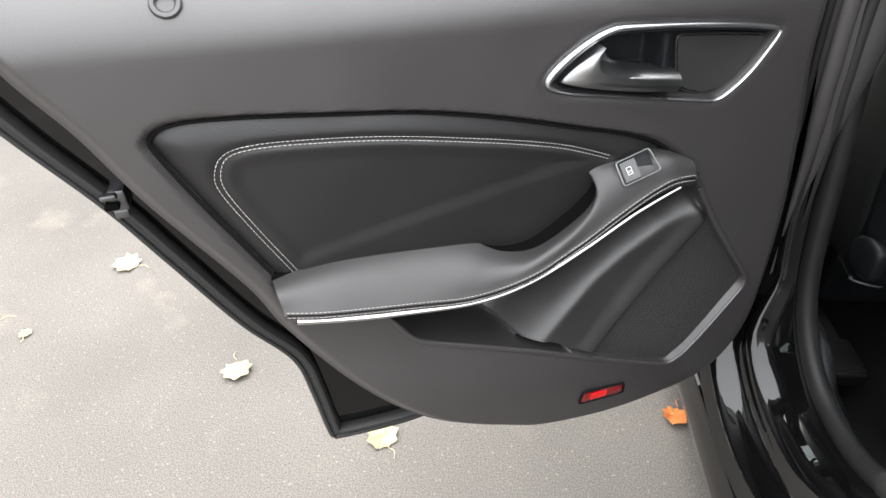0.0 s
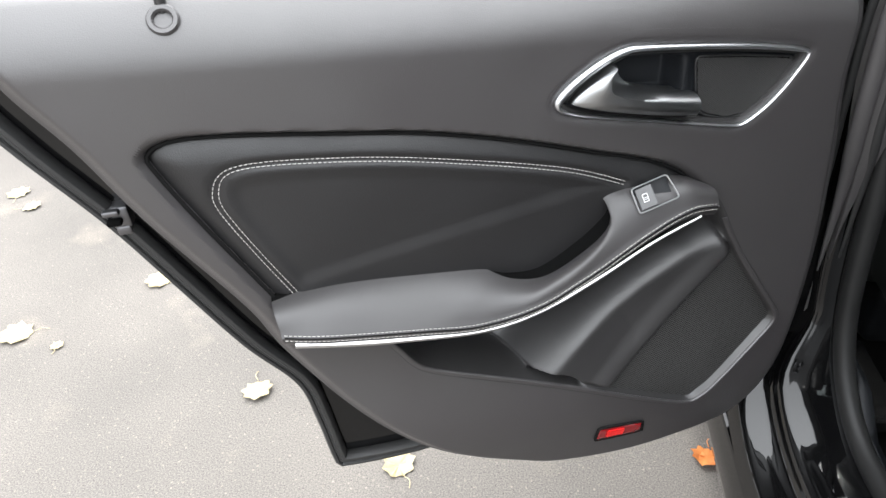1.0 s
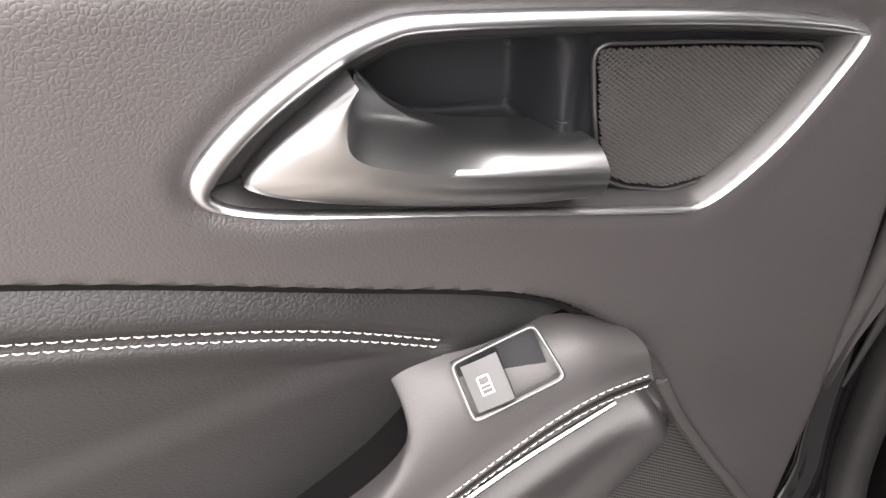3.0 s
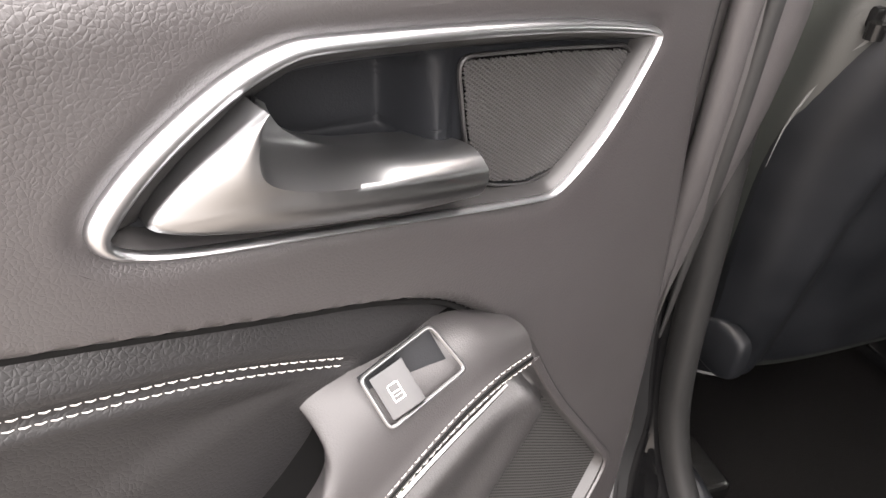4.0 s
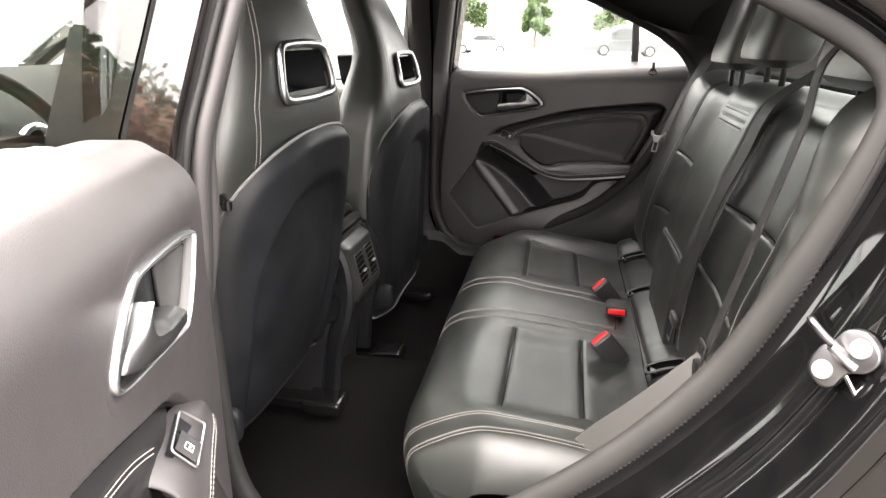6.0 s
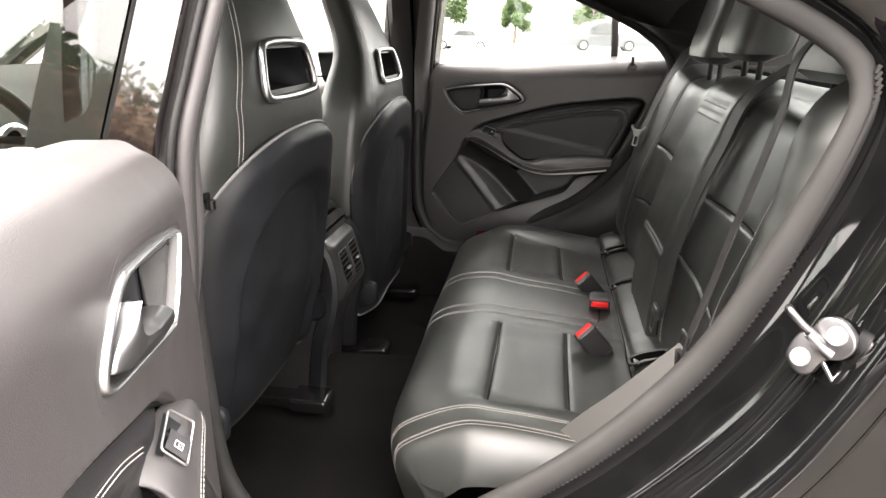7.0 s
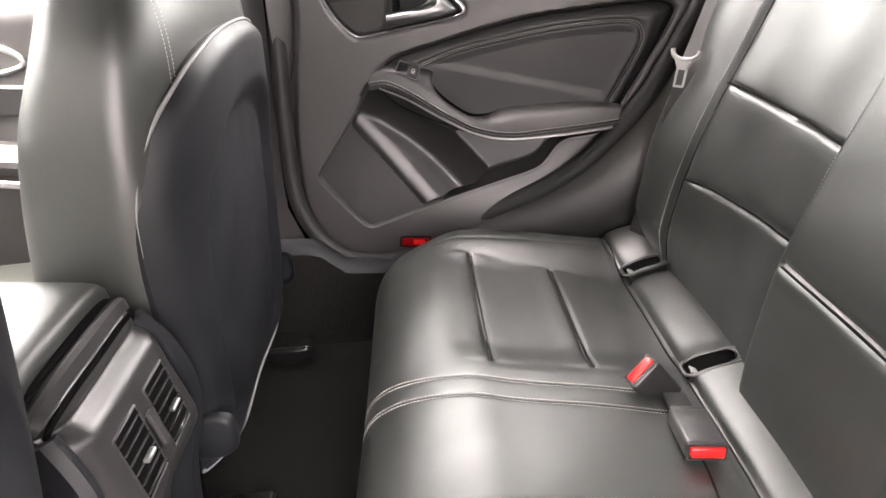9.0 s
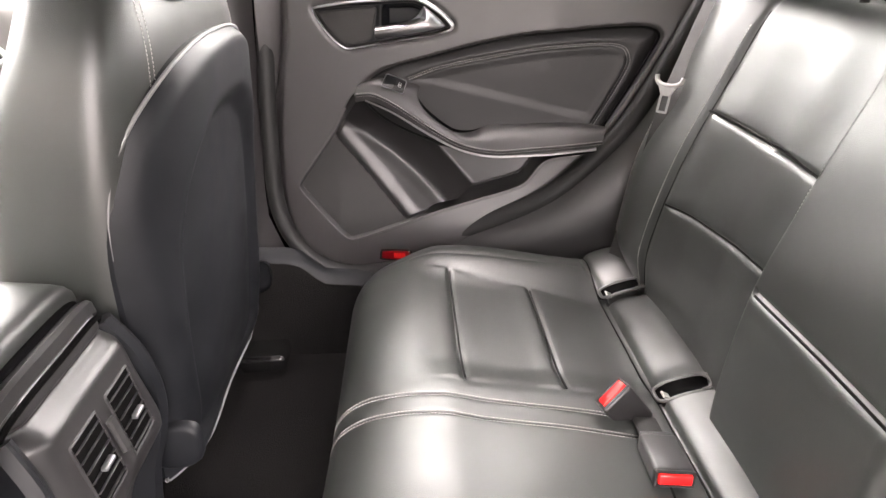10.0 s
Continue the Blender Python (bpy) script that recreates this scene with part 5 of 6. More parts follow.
# ---- front seats ----
def front_seat(x0, y0, z0, turn, label, hook, low):
    seat = thing("front_seat", label, "car seat", Matrix.Translation((x0, y0, 0.95 + z0)) @ Matrix.Rotation(radians(turn), 4, "X") @ Matrix.Translation((0, 0, -0.95)), group="front seats")
    spec = curve([  # z, half width, rear y, front y
        (low + 0.004, 0.226, 0.062, 0.20), (low + 0.08, 0.244, 0.044, 0.20), (0.56, 0.262, 0.020, 0.195), (0.70, 0.268, 0.003, 0.165), (0.80, 0.262, -0.006, 0.135), (0.87, 0.245, -0.012, 0.115),
        (0.93, 0.215, -0.010, 0.11), (0.99, 0.180, 0.000, 0.105), (1.05, 0.155, 0.018, 0.115), (1.11, 0.142, 0.040, 0.13), (1.17, 0.130, 0.066, 0.14), (1.205, 0.105, 0.085, 0.14), (1.222, 0.06, 0.10, 0.13)], 5)
    hole = np.array([(-0.090, 0.991), (0.090, 0.991), (0.104, 0.927), (-0.104, 0.927)])
    a = np.linspace(0, 2 * math.pi, 120, endpoint=False)
    c, s = np.cos(a), np.sin(a)
    rows = []
    for z, w, yr, yf in spec:
        cy, d = (yr + yf) / 2, (yf - yr) / 2
        X = np.sign(c) * np.abs(c) ** 0.62 * w
        Yd = np.sign(s) * np.abs(s) ** 0.75 * d
        # wing bolsters at the front
        Yw = np.where(s > 0, 0.05 * step01(np.abs(X) - w * 0.55, w * 0.3) * float(step01(np.array(1.06 - z), 0.28)), 0)
        rows.append(np.stack([X, cy + Yd + Yw, np.full(len(a), z)], 1))
    V, F = sheet(np.array(rows), wrap=True)
    n = len(a)
    F.append(tuple((len(rows) - 1) * n + i for i in range(n)))
    # open the slot in the headrest right through
    keep = []
    for f in F:
        q = V[list(f)]
        m = q.mean(0)
        if inside(m[None, (0, 2)], hole)[0] > 0.006 and len(f) == 4:
            continue
        keep.append(f)
    back = part("backrest", (V, keep), LEATHER, seat, "black leather backrest with integral headrest")
    # tunnel wall and chrome frame of the slot
    e = even(curve([(-0.078, 0.998), (0, 1.001), (0.078, 0.998), (0.092, 0.992), (0.100, 0.977), (0.110, 0.941), (0.108, 0.927), (0.096, 0.919), (0, 0.916), (-0.096, 0.919), (-0.108, 0.927), (-0.110, 0.941), (-0.100, 0.977), (-0.092, 0.992)], 6, True), 0.004, True)
    e = soften(e, 10)

    def yrear(z):
        return np.interp(z, spec[:, 0], spec[:, 2])
    rear = np.stack([e[:, 0], yrear(e[:, 1]) - 0.004, e[:, 1]], 1)
    frame_part = part("slot_frame", sweep(rear, ring_profile(0.0066, 0.0058, 14), up=(0, 1, 0), closed=True), CHROME, seat, "satin chrome headrest slot frame")
    part("slot_wall", sheet(np.stack([rear, rear + (0, 0.05, 0.004), rear + (0, 0.16, 0.01)], 0), wrap=True), SHELL, frame_part, "black slot lining")
    # hard back shell
    out = curve([(0.0, 0.868), (0.10, 0.862), (0.18, 0.838), (0.238, 0.785), (0.262, 0.70), (0.258, 0.58), (0.245, 0.48), (0.238, low + 0.045), (0.233, low + 0.010), (0.222, low + 0.002), (0.12, low), (0.0, low - 0.001), (-0.12, low), (-0.222, low + 0.002), (-0.233, low + 0.010),
                 (-0.238, low + 0.045), (-0.245, 0.48), (-0.258, 0.58), (-0.262, 0.70), (-0.238, 0.785), (-0.18, 0.838), (-0.10, 0.862)], 6, True)
    well = curve([(0.0, 0.795), (0.09, 0.785), (0.165, 0.74), (0.205, 0.66), (0.21, 0.55), (0.20, 0.42), (0.185, 0.33), (0, 0.30), (-0.185, 0.33), (-0.20, 0.42), (-0.21, 0.55), (-0.205, 0.66), (-0.165, 0.74), (-0.09, 0.785)], 6, True)

    def shell_h(p):
        h = yrear(p[:, 1]) - 0.012 + 0.062 * np.clip(np.abs(p[:, 0]) / 0.262, 0, 1) ** 4
        d = inside(p, out)
        h = h - 0.016 * np.sqrt(step01(d, 0.022))
        h = h + 0.024 * step01(inside(p, well), 0.04)
        return h
    V, F = patch(out, shell_h, 50, 0.0, centre=(0, 0.58))
    rim = np.array(V[49 * len(out):50 * len(out)])
    shell = part("back_shell", join((V, F), sheet(np.stack([rim, rim * (0.99, 1, 1) + (0, 0.03, 0), rim * (0.95, 1, 1) + (0, 0.075, 0)], 0), wrap=True)), SHELL, seat, "hard black plastic back shell")
    foot = rim[[i for i in range(len(rim)) if rim[i, 2] < low + 0.012]]
    foot = foot[np.argsort(foot[:, 0])]
    part("shell_lower_edge", sweep(foot + (0, -0.001, 0), ring_profile(0.0022, 0.0022, 8), up=(0, 1, 0)), EDGESHINE, shell, "pale lower shell edge")
    for sg in (-1, 1):      # recliner covers low on both sides
        rc = curve([(0.070, low + 0.100), (0.030, low + 0.098), (0.024, low + 0.070), (0.030, low + 0.045), (0.055, low + 0.034), (0.090, low + 0.040), (0.098, low + 0.075)], 5, True)
        m_ = len(rc)
        c_ = rc.mean(0)
        ring_ = lambda k, d: np.stack([np.full(m_, sg * (0.232 + d)), c_[0] + (rc[:, 0] - c_[0]) * k, c_[1] + (rc[:, 1] - c_[1]) * k], 1)
        V_, F_ = sheet(np.array([ring_(1.0, 0.0), ring_(1.0, 0.008), ring_(0.94, 0.013), ring_(0.80, 0.015)]), wrap=True)
        F_.append(tuple(3 * m_ + i for i in range(m_)))
        part("recliner_cover", (V_, F_), SHELL, seat, "black plastic recliner cover", angle=50)
    edge = rim[[i for i in range(len(rim)) if rim[i, 2] > 0.66]]
    edge = edge[np.argsort(edge[:, 0])]
    # thin pale bead: the highlight of the upper shell edge, painted in
    part("shell_edge_shine", sweep(edge + (0, -0.001, 0.001), ring_profile(0.0025, 0.0025, 8), up=(0, 1, 0), scale=np.clip(np.sin(np.linspace(0.02, math.pi - 0.02, len(edge))) * 2.2, 0.1, 1)), EDGESHINE, shell, "pale line painting the highlight on the shell edge")
    for sg in (-1, 1):
        for o in (0, 0.009):
            z = np.linspace(0.815, 1.20, 60)
            w = np.interp(z, spec[:, 0], spec[:, 1])
            x = np.minimum(w * 0.80, 0.19 - (z - 0.82) * 0.12) - o
            L = []
            for zz, xx, ww in zip(z, x, w):
                yr, yf = np.interp(zz, spec[:, 0], spec[:, 2]), np.interp(zz, spec[:, 0], spec[:, 3])
                q = (xx / ww) ** (1 / 0.62)
                L.append((sg * xx, (yr + yf) / 2 - (yf - yr) / 2 * (1 - q * q) ** 0.375 - 0.001, zz))
            part("stitching", stitches(np.array(L), (0, -1, 0)), THREAD, seat, "pale seam thread", kind="stuff")
        L = []
        for zz in np.linspace(0.45, 1.15, 80):
            ww, yr, yf = [np.interp(zz, spec[:, 0], spec[:, i]) for i in (1, 2, 3)]
            L.append((sg * (ww * 0.985 + 0.001), (yr + yf) / 2 + (yf - yr) * 0.18, zz))
        part("stitching", stitches(np.array(L), (sg, 0, 0)), THREAD, seat, "pale seam thread", kind="stuff")
    # cushion, base and rails
    V, F = block(0.50, 0.42, 0.14, 0.045, (0, 0.42, 0.40), 5)
    part("seat_cushion", (V, F), LEATHER, seat, "black leather cushion")
    part("seat_base", block(0.40, 0.36, 0.12, 0.02, (0, 0.38, 0.28), 3), SHELL, seat, "black plastic seat base")
    for sx in (-0.22, 0.22):
        part("seat_rail", join(block(0.05, 0.46, 0.025, 0.006, (sx, 0.26, 0.215)), block(0.075, 0.09, 0.035, 0.01, (sx, 0.06, 0.215), 3)), GLOSS, seat, "black capped seat rail")
    part("belt_hook", join(block(0.012, 0.020, 0.018, 0.004, (hook * 0.240, 0.03, 0.80)), rod((hook * 0.244, 0.018, 0.798), (hook * 0.244, 0.018, 0.786), 0.007)), GLOSS, seat, "small black hook")
    return seat


front_seat(-0.375, -0.020, 0.035, 0, "driver's black leather seat seen from behind with a chrome headrest slot", -1, 0.372)
front_seat(0.40, -0.010, 0.005, -5.5, "passenger's black leather seat seen from behind with a chrome headrest slot", 1, 0.318)

# ---- centre console ----
console = thing("centre_console", "black centre console with padded lid and rear air vents", "console")
CX = 0.012
prof = curve([(0.075, 0.632), (0.045, 0.634), (0.028, 0.624), (0.022, 0.612), (0.026, 0.604), (0.018, 0.598), (0.006, 0.590), (0.001, 0.578), (-0.004, 0.555), (-0.017, 0.508), (-0.022, 0.485), (-0.018, 0.470), (0.0, 0.450), (0.02, 0.40), (0.04, 0.33), (0.05, 0.22)], 5)
P = []
for y, z in prof:
    w = np.interp(z, (0.22, 0.40, 0.47, 0.60, 0.64), (0.125, 0.115, 0.108, 0.097, 0.095))
    P.append([(CX + x * w, y + 0.24 * max(0, abs(x) - 0.72) ** 2, z) for x in np.linspace(-1, 1, 29)])
body = [[(r[0][0], 0.5, r[0][2])] + r + [(r[-1][0], 0.5, r[-1][2])] for r in P]
part("body", sheet(body), HARD, console, "black plastic console body")
for sg in (-1, 1):      # side cheeks
    ck = curve([(CX + sg * 0.098, 0.040, 0.60), (CX + sg * 0.106, 0.016, 0.555), (CX + sg * 0.114, 0.006, 0.50), (CX + sg * 0.119, 0.012, 0.44), (CX + sg * 0.122, 0.03, 0.37), (CX + sg * 0.126, 0.04, 0.25)], 6)
    part("side_cheek", sweep(ck, flat_profile(0.010, 0.022, 0.8), up=(0.3 * sg, -1, 0)), SHELL, console, "black side cheek of the console")
lid = []
for k in np.linspace(0, 1, 41):
    a = math.pi * k
    c, sn = math.cos(a), math.sin(a)
    xx = -0.095 * np.sign(c) * abs(c) ** 0.42
    lid.append([(CX + xx, y, 0.628 + f * (0.010 + 0.024 * abs(sn) ** 0.6) + dz) for y, f, dz in ((0.052, 0.0, -0.004), (0.050, 0.45, 0), (0.052, 0.78, 0), (0.058, 0.94, 0), (0.070, 1.0, 0.0005), (0.12, 1.03, 0.002), (0.2, 1.05, 0.004), (0.42, 1.0, 0.004))])
part("lid", sheet(lid), LEATHER, console, "padded black leather lid", angle=60)
arch = lambda y, z, w: curve([(CX - w, y + 0.010, z - 0.016), (CX - w * 0.93, y + 0.004, z - 0.004), (CX - w * 0.6, y, z + 0.003), (CX, y - 0.002, z + 0.005), (CX + w * 0.6, y, z + 0.003), (CX + w * 0.93, y + 0.004, z - 0.004), (CX + w, y + 0.010, z - 0.016)], 6)
part("lid_gap", sweep(arch(0.049, 0.634, 0.094), ring_profile(0.006, 0.006, 8), up=(0, 0, 1)), DARK, console)
part("lid_lip", sweep(arch(0.036, 0.630, 0.096), flat_profile(0.0105, 0.0085, 0.9), up=(0, -0.4, 1)), HARD, console, "black lid lip")
part("lip_groove", sweep(arch(0.0245, 0.620, 0.096), ring_profile(0.003, 0.003, 8), up=(0, 0, 1)), DARK, console)
for x in (-0.0755, -0.0705, 0.0705, 0.0755):
    part("stitching", stitches(np.array([(CX + x, y, float(np.interp(y, (0.05, 0.058, 0.070, 0.12, 0.2, 0.4), (0.640, 0.6525, 0.6545, 0.6570, 0.6595, 0.6590))) + 0.0016 * (abs(x) < 0.073)) for y in np.linspace(0.056, 0.40, 60)]), (0, 0, 1)), THREAD, console, "pale seam thread", kind="stuff")
VY = lambda z: float(np.interp(z, (0.485, 0.508, 0.555, 0.578), (-0.022, -0.017, -0.004, 0.001)))
for sx in (-1, 1):
    x = CX + sx * 0.038
    z0, z1, w = 0.496, 0.570, 0.026
    vent = part("air_vent", sweep(even([(x - w, VY(z0), z0), (x + w, VY(z0), z0), (x + w, VY(z1), z1), (x - w, VY(z1), z1)], 0.003, True), ring_profile(0.0016, 0.0022, 8), up=(0, -1, 0.3), closed=True), HARD, console, "black rear air vent")
    part("vent_throat", ([(x - w, VY(z0) - 0.0008, z0), (x + w, VY(z0) - 0.0008, z0), (x + w, VY(z1) - 0.0012, z1), (x - w, VY(z1) - 0.0012, z1)], [(0, 1, 2, 3)]), DARK, vent, smooth=False)
    for k in range(6):
        z = z0 + 0.008 + k * 0.0117
        part("slat", block(0.050, 0.0032, 0.0011, 0.0004, (x, VY(z) - 0.0026, z), 1, Matrix.Rotation(radians(-20), 4, "X")), HARD, vent)
    part("slider", block(0.020, 0.007, 0.0045, 0.0015, (x, VY(0.531) - 0.0075, 0.531), 2), CHROME, vent, "silver vent slider")
part("thumb_wheel", sweep([(CX, VY(z) - 0.0035, z) for z in (0.515, 0.533, 0.552)], flat_profile(0.0065, 0.003, 0.6), up=(0, -1, 0.3)), RUBBER, console, "ribbed vent thumb wheel")

# ---- seat belts ----
def belt(label, path, ups=(0, 1, 0.35), w=0.023):
    b = thing("seat_belt", label, "seat belt")
    p = curve(path, 10)
    part("webbing", sweep(p, flat_profile(w, 0.0012, 0.6), up=ups), WEB, b, "black woven webbing")
    return b


lb = belt("black seat belt hanging down the bench beside the open door", [(-0.545, -0.83, 1.12), (-0.545, -0.745, 1.045), (-0.548, -0.730, 0.968), (-0.550, -0.716, 0.904), (-0.552, -0.696, 0.82), (-0.553, -0.678, 0.74), (-0.554, -0.664, 0.68), (-0.555, -0.655, 0.645)], (0.12, 1, 0.30), 0.018)
low = curve([(-0.556, -0.655, 0.640), (-0.553, -0.615, 0.592), (-0.545, -0.570, 0.536), (-0.536, -0.530, 0.488), (-0.532, -0.497, 0.440), (-0.532, -0.480, 0.390)], 8)
# lower run of the same belt, sheen painted in with the paler copy
part("lower_webbing", sweep(low, flat_profile(0.022, 0.0014, 0.6), up=(-0.72, 0.10, 0.68), scale=np.linspace(0.55, 1.0, len(low))), SHEENWEB, lb, "lower webbing of the belt, its sheen painted pale")
part("guide", join(sweep(even([(-0.575, -0.648, 0.640), (-0.537, -0.648, 0.636), (-0.540, -0.652, 0.662), (-0.572, -0.652, 0.664)], 0.004, True), ring_profile(0.003, 0.0022, 8), up=(0, 1, 0.2), closed=True), block(0.010, 0.008, 0.030, 0.003, (-0.556, -0.646, 0.625), 2)), HARD, lb, "grey plastic belt tongue")
cb = belt("black centre seat belt lying on the backrest", [(-0.180, -0.690, 0.535), (-0.171, -0.702, 0.64), (-0.164, -0.728, 0.76), (-0.158, -0.765, 0.86), (-0.150, -0.80, 0.95), (-0.145, -0.87, 1.01)], (-0.1, 1, 0.35))
tongue = part("tongue", join(block(0.052, 0.010, 0.022, 0.004, (-0.180, -0.684, 0.540), 2), sweep(even([(-0.196, -0.678, 0.500), (-0.166, -0.678, 0.500), (-0.166, -0.682, 0.532), (-0.196, -0.682, 0.532)], 0.004, True), ring_profile(0.003, 0.0015, 6), up=(0, 1, 0.2), closed=True)), SATIN, cb, "dull dark belt tongue")
rb = belt("black seat belt at the closed door with a grey tongue", [(0.62, -0.86, 1.06), (0.575, -0.79, 0.93), (0.540, -0.742, 0.82), (0.528, -0.722, 0.76), (0.540, -0.705, 0.62), (0.565, -0.690, 0.47)], (-0.6, 1, 0.2), 0.022)
m = Matrix.Translation((0.520, -0.712, 0.800)) @ Matrix.Rotation(radians(48), 4, "Z") @ Matrix.Rotation(radians(15), 4, "X") @ Matrix.Scale(0.72, 4)
part("tongue", place(join(sweep(curve([(-0.030, 0.002, 0.016), (-0.026, 0.003, 0.004), (-0.012, 0.004, -0.004), (0.012, 0.004, -0.004), (0.026, 0.003, 0.004), (0.030, 0.002, 0.016)], 5), ring_profile(0.0055, 0.005, 10), up=(0, 1, 0)),
                          slab(np.array([(-0.022, -0.002), (0.022, -0.002), (0.010, -0.026), (-0.010, -0.026)]), 0.000, 0.008),
                          sweep(even([(-0.010, 0.003, -0.062), (0.010, 0.003, -0.062), (0.010, 0.003, -0.024), (-0.010, 0.003, -0.024)], 0.004, True), ring_profile(0.0028, 0.0012, 6), up=(0, 1, 0), closed=True)), m), GREYTRIM, rb, "pale grey belt tongue")

# ---- door striker on the body ----
striker = thing("door_striker", "zinc-plated door striker bolted to the black jamb", "striker", Matrix.Translation((-0.806, -0.716, 0.774)) @ Matrix.Rotation(radians(50), 4, "Z") @ Matrix.Rotation(radians(14), 4, "X") @ Matrix.Rotation(radians(-38), 4, "Y") @ Matrix.Scale(0.8, 4))
outline = even(curve([(-0.012, 0.040), (0.010, 0.040), (0.024, 0.026), (0.021, 0.004), (0.024, -0.012), (0.012, -0.038), (-0.010, -0.042), (-0.022, -0.030), (-0.018, -0.006), (-0.028, 0.012), (-0.026, 0.030)], 5, True), 0.003, True)
wide = lambda k, y: np.stack([outline[:, 0] * k, np.full(len(outline), y), outline[:, 1] * k], 1)
V, F = sheet(np.array([wide(1.0, -0.010), wide(1.0, 0.003), wide(0.95, 0.0055), wide(0.90, 0.006)]), wrap=True)
F.append(tuple(3 * len(outline) + i for i in range(len(outline))))
part("plate", (V, F), STEEL, striker, "zinc-plated striker plate", angle=50)
part("striker_web", sweep(curve([(-0.016, 0.004, 0.004), (-0.004, 0.010, 0.003), (0.016, 0.022, 0.004)], 6), flat_profile(0.006, 0.008, 0.8), up=(0, 1, 0), scale=np.linspace(1.1, 0.8, 13)), STEEL, striker, "cast web of the striker")
part("loop", sweep(curve([(-0.008, 0.002, 0.006), (0.008, 0.014, 0.007), (0.026, 0.024, 0.006), (0.044, 0.028, 0.006), (0.052, 0.022, 0.005), (0.044, 0.014, 0.002), (0.024, 0.004, 0.000)], 6), ring_profile(0.0050, 0.0050, 14), up=(0, 0, 1)), STEEL, striker, "steel striker loop")
for q in ((-0.002, 0.024), (0.000, -0.025)):
    part("bolt", join(rod((q[0], 0.004, q[1]), (q[0], 0.010, q[1]), 0.0125, 24, 0.0105), rod((q[0], 0.0095, q[1]), (q[0], 0.0115, q[1]), 0.0055, 8)), BOLT, striker, "bright bolt head")
part("stud", rod((-0.018, -0.002, -0.010), (-0.044, -0.004, -0.016), 0.0032, 10), BRIGHT, striker, "bright steel stud")

# ---- dashboard, steering wheel, windscreen, front doors ----
dash = thing("dashboard", "black dashboard with round silver-ringed vents and dials", "dashboard")
prof = curve([(0.78, 0.55), (0.72, 0.66), (0.70, 0.74), (0.73, 0.80), (0.80, 0.85), (0.90, 0.885), (1.05, 0.915), (1.25, 0.925), (1.40, 0.90)], 5)
P = []
for x in np.linspace(-0.74, 0.74, 75):
    hood = 0.085 * math.exp(-((x + 0.35) / 0.20) ** 4)
    P.append([(x, y - 0.02 * (abs(x) / 0.74) ** 2, z + hood * math.exp(-((y - 0.85) / 0.12) ** 2)) for y, z in prof])
part("body", sheet(P), DASH, dash, "soft black dashboard top")
for x, z in ((-0.635, 0.80), (-0.13, 0.79), (0.0, 0.79), (0.13, 0.79), (0.635, 0.80)):
    ring = [(x + 0.048 * math.cos(a), 0.705 - 0.008 * math.sin(a), z + 0.048 * math.sin(a)) for a in np.linspace(0, 2 * math.pi, 32, endpoint=False)]
    v = part("round_vent", sweep(ring, ring_profile(0.008, 0.010, 8), up=(0, 1, 0), closed=True), CHROME, dash, "round vent with a silver ring")
    part("vent_hole", rod((x, 0.712, z), (x, 0.72, z), 0.047, 24), DARK, v)
    for k in range(3):
        a = k * 2 * math.pi / 3 + 0.5
        part("vent_spoke", rod((x, 0.706, z), (x + 0.046 * math.cos(a), 0.706, z + 0.046 * math.sin(a)), 0.004, 8), CHROME, v)
for x in (-0.43, -0.26):
    ring = [(x + 0.058 * math.cos(a), 0.775, 0.865 + 0.058 * math.sin(a)) for a in np.linspace(0, 2 * math.pi, 32, endpoint=False)]
    g = part("dial", sweep(ring, ring_profile(0.005, 0.008, 8), up=(0, 1, 0), closed=True), CHROME, dash, "dial with a silver ring")
    part("dial_face", rod((x, 0.785, 0.865), (x, 0.79, 0.865), 0.057, 24), DARK, g)
wheel = thing("steering_wheel", "black leather steering wheel with a round hub", "steering wheel", Matrix.Translation((-0.385, 0.545, 0.800)) @ Matrix.Rotation(radians(-24), 4, "X"))
part("rim", sweep([(0.184 * math.cos(a), 0, 0.184 * math.sin(a)) for a in np.linspace(0, 2 * math.pi, 56, endpoint=False)], ring_profile(0.015, 0.017, 12), up=(0, 1, 0), closed=True), WHEEL, wheel, "black leather rim")
hub = curve([(-0.075, 0.04), (0, 0.065), (0.075, 0.04), (0.07, -0.04), (0.0, -0.07), (-0.07, -0.04)], 6, True)
part("hub", patch(hub, lambda p: -0.035 + 0.0 * p[:, 0] + 0.02 * (1 - step01(inside(p, hub), 0.04)), 12, -0.03), HARD, wheel, "padded black hub")
part("badge", sweep([(0.022 * math.cos(a), -0.038, 0.022 * math.sin(a)) for a in np.linspace(0, 2 * math.pi, 24, endpoint=False)], ring_profile(0.003, 0.002, 6), up=(0, 1, 0), closed=True), CHROME, wheel, "silver round badge")
for a in (0.1, math.pi - 0.1, -math.pi / 2):
    part("spoke", sweep([(0.06 * math.cos(a), -0.02, 0.06 * math.sin(a)), (0.17 * math.cos(a), 0, 0.17 * math.sin(a))], flat_profile(0.022, 0.008, 0.6), up=(0, 1, 0)), CHROME if a > -1 else HARD, wheel, "silver steering wheel spoke")

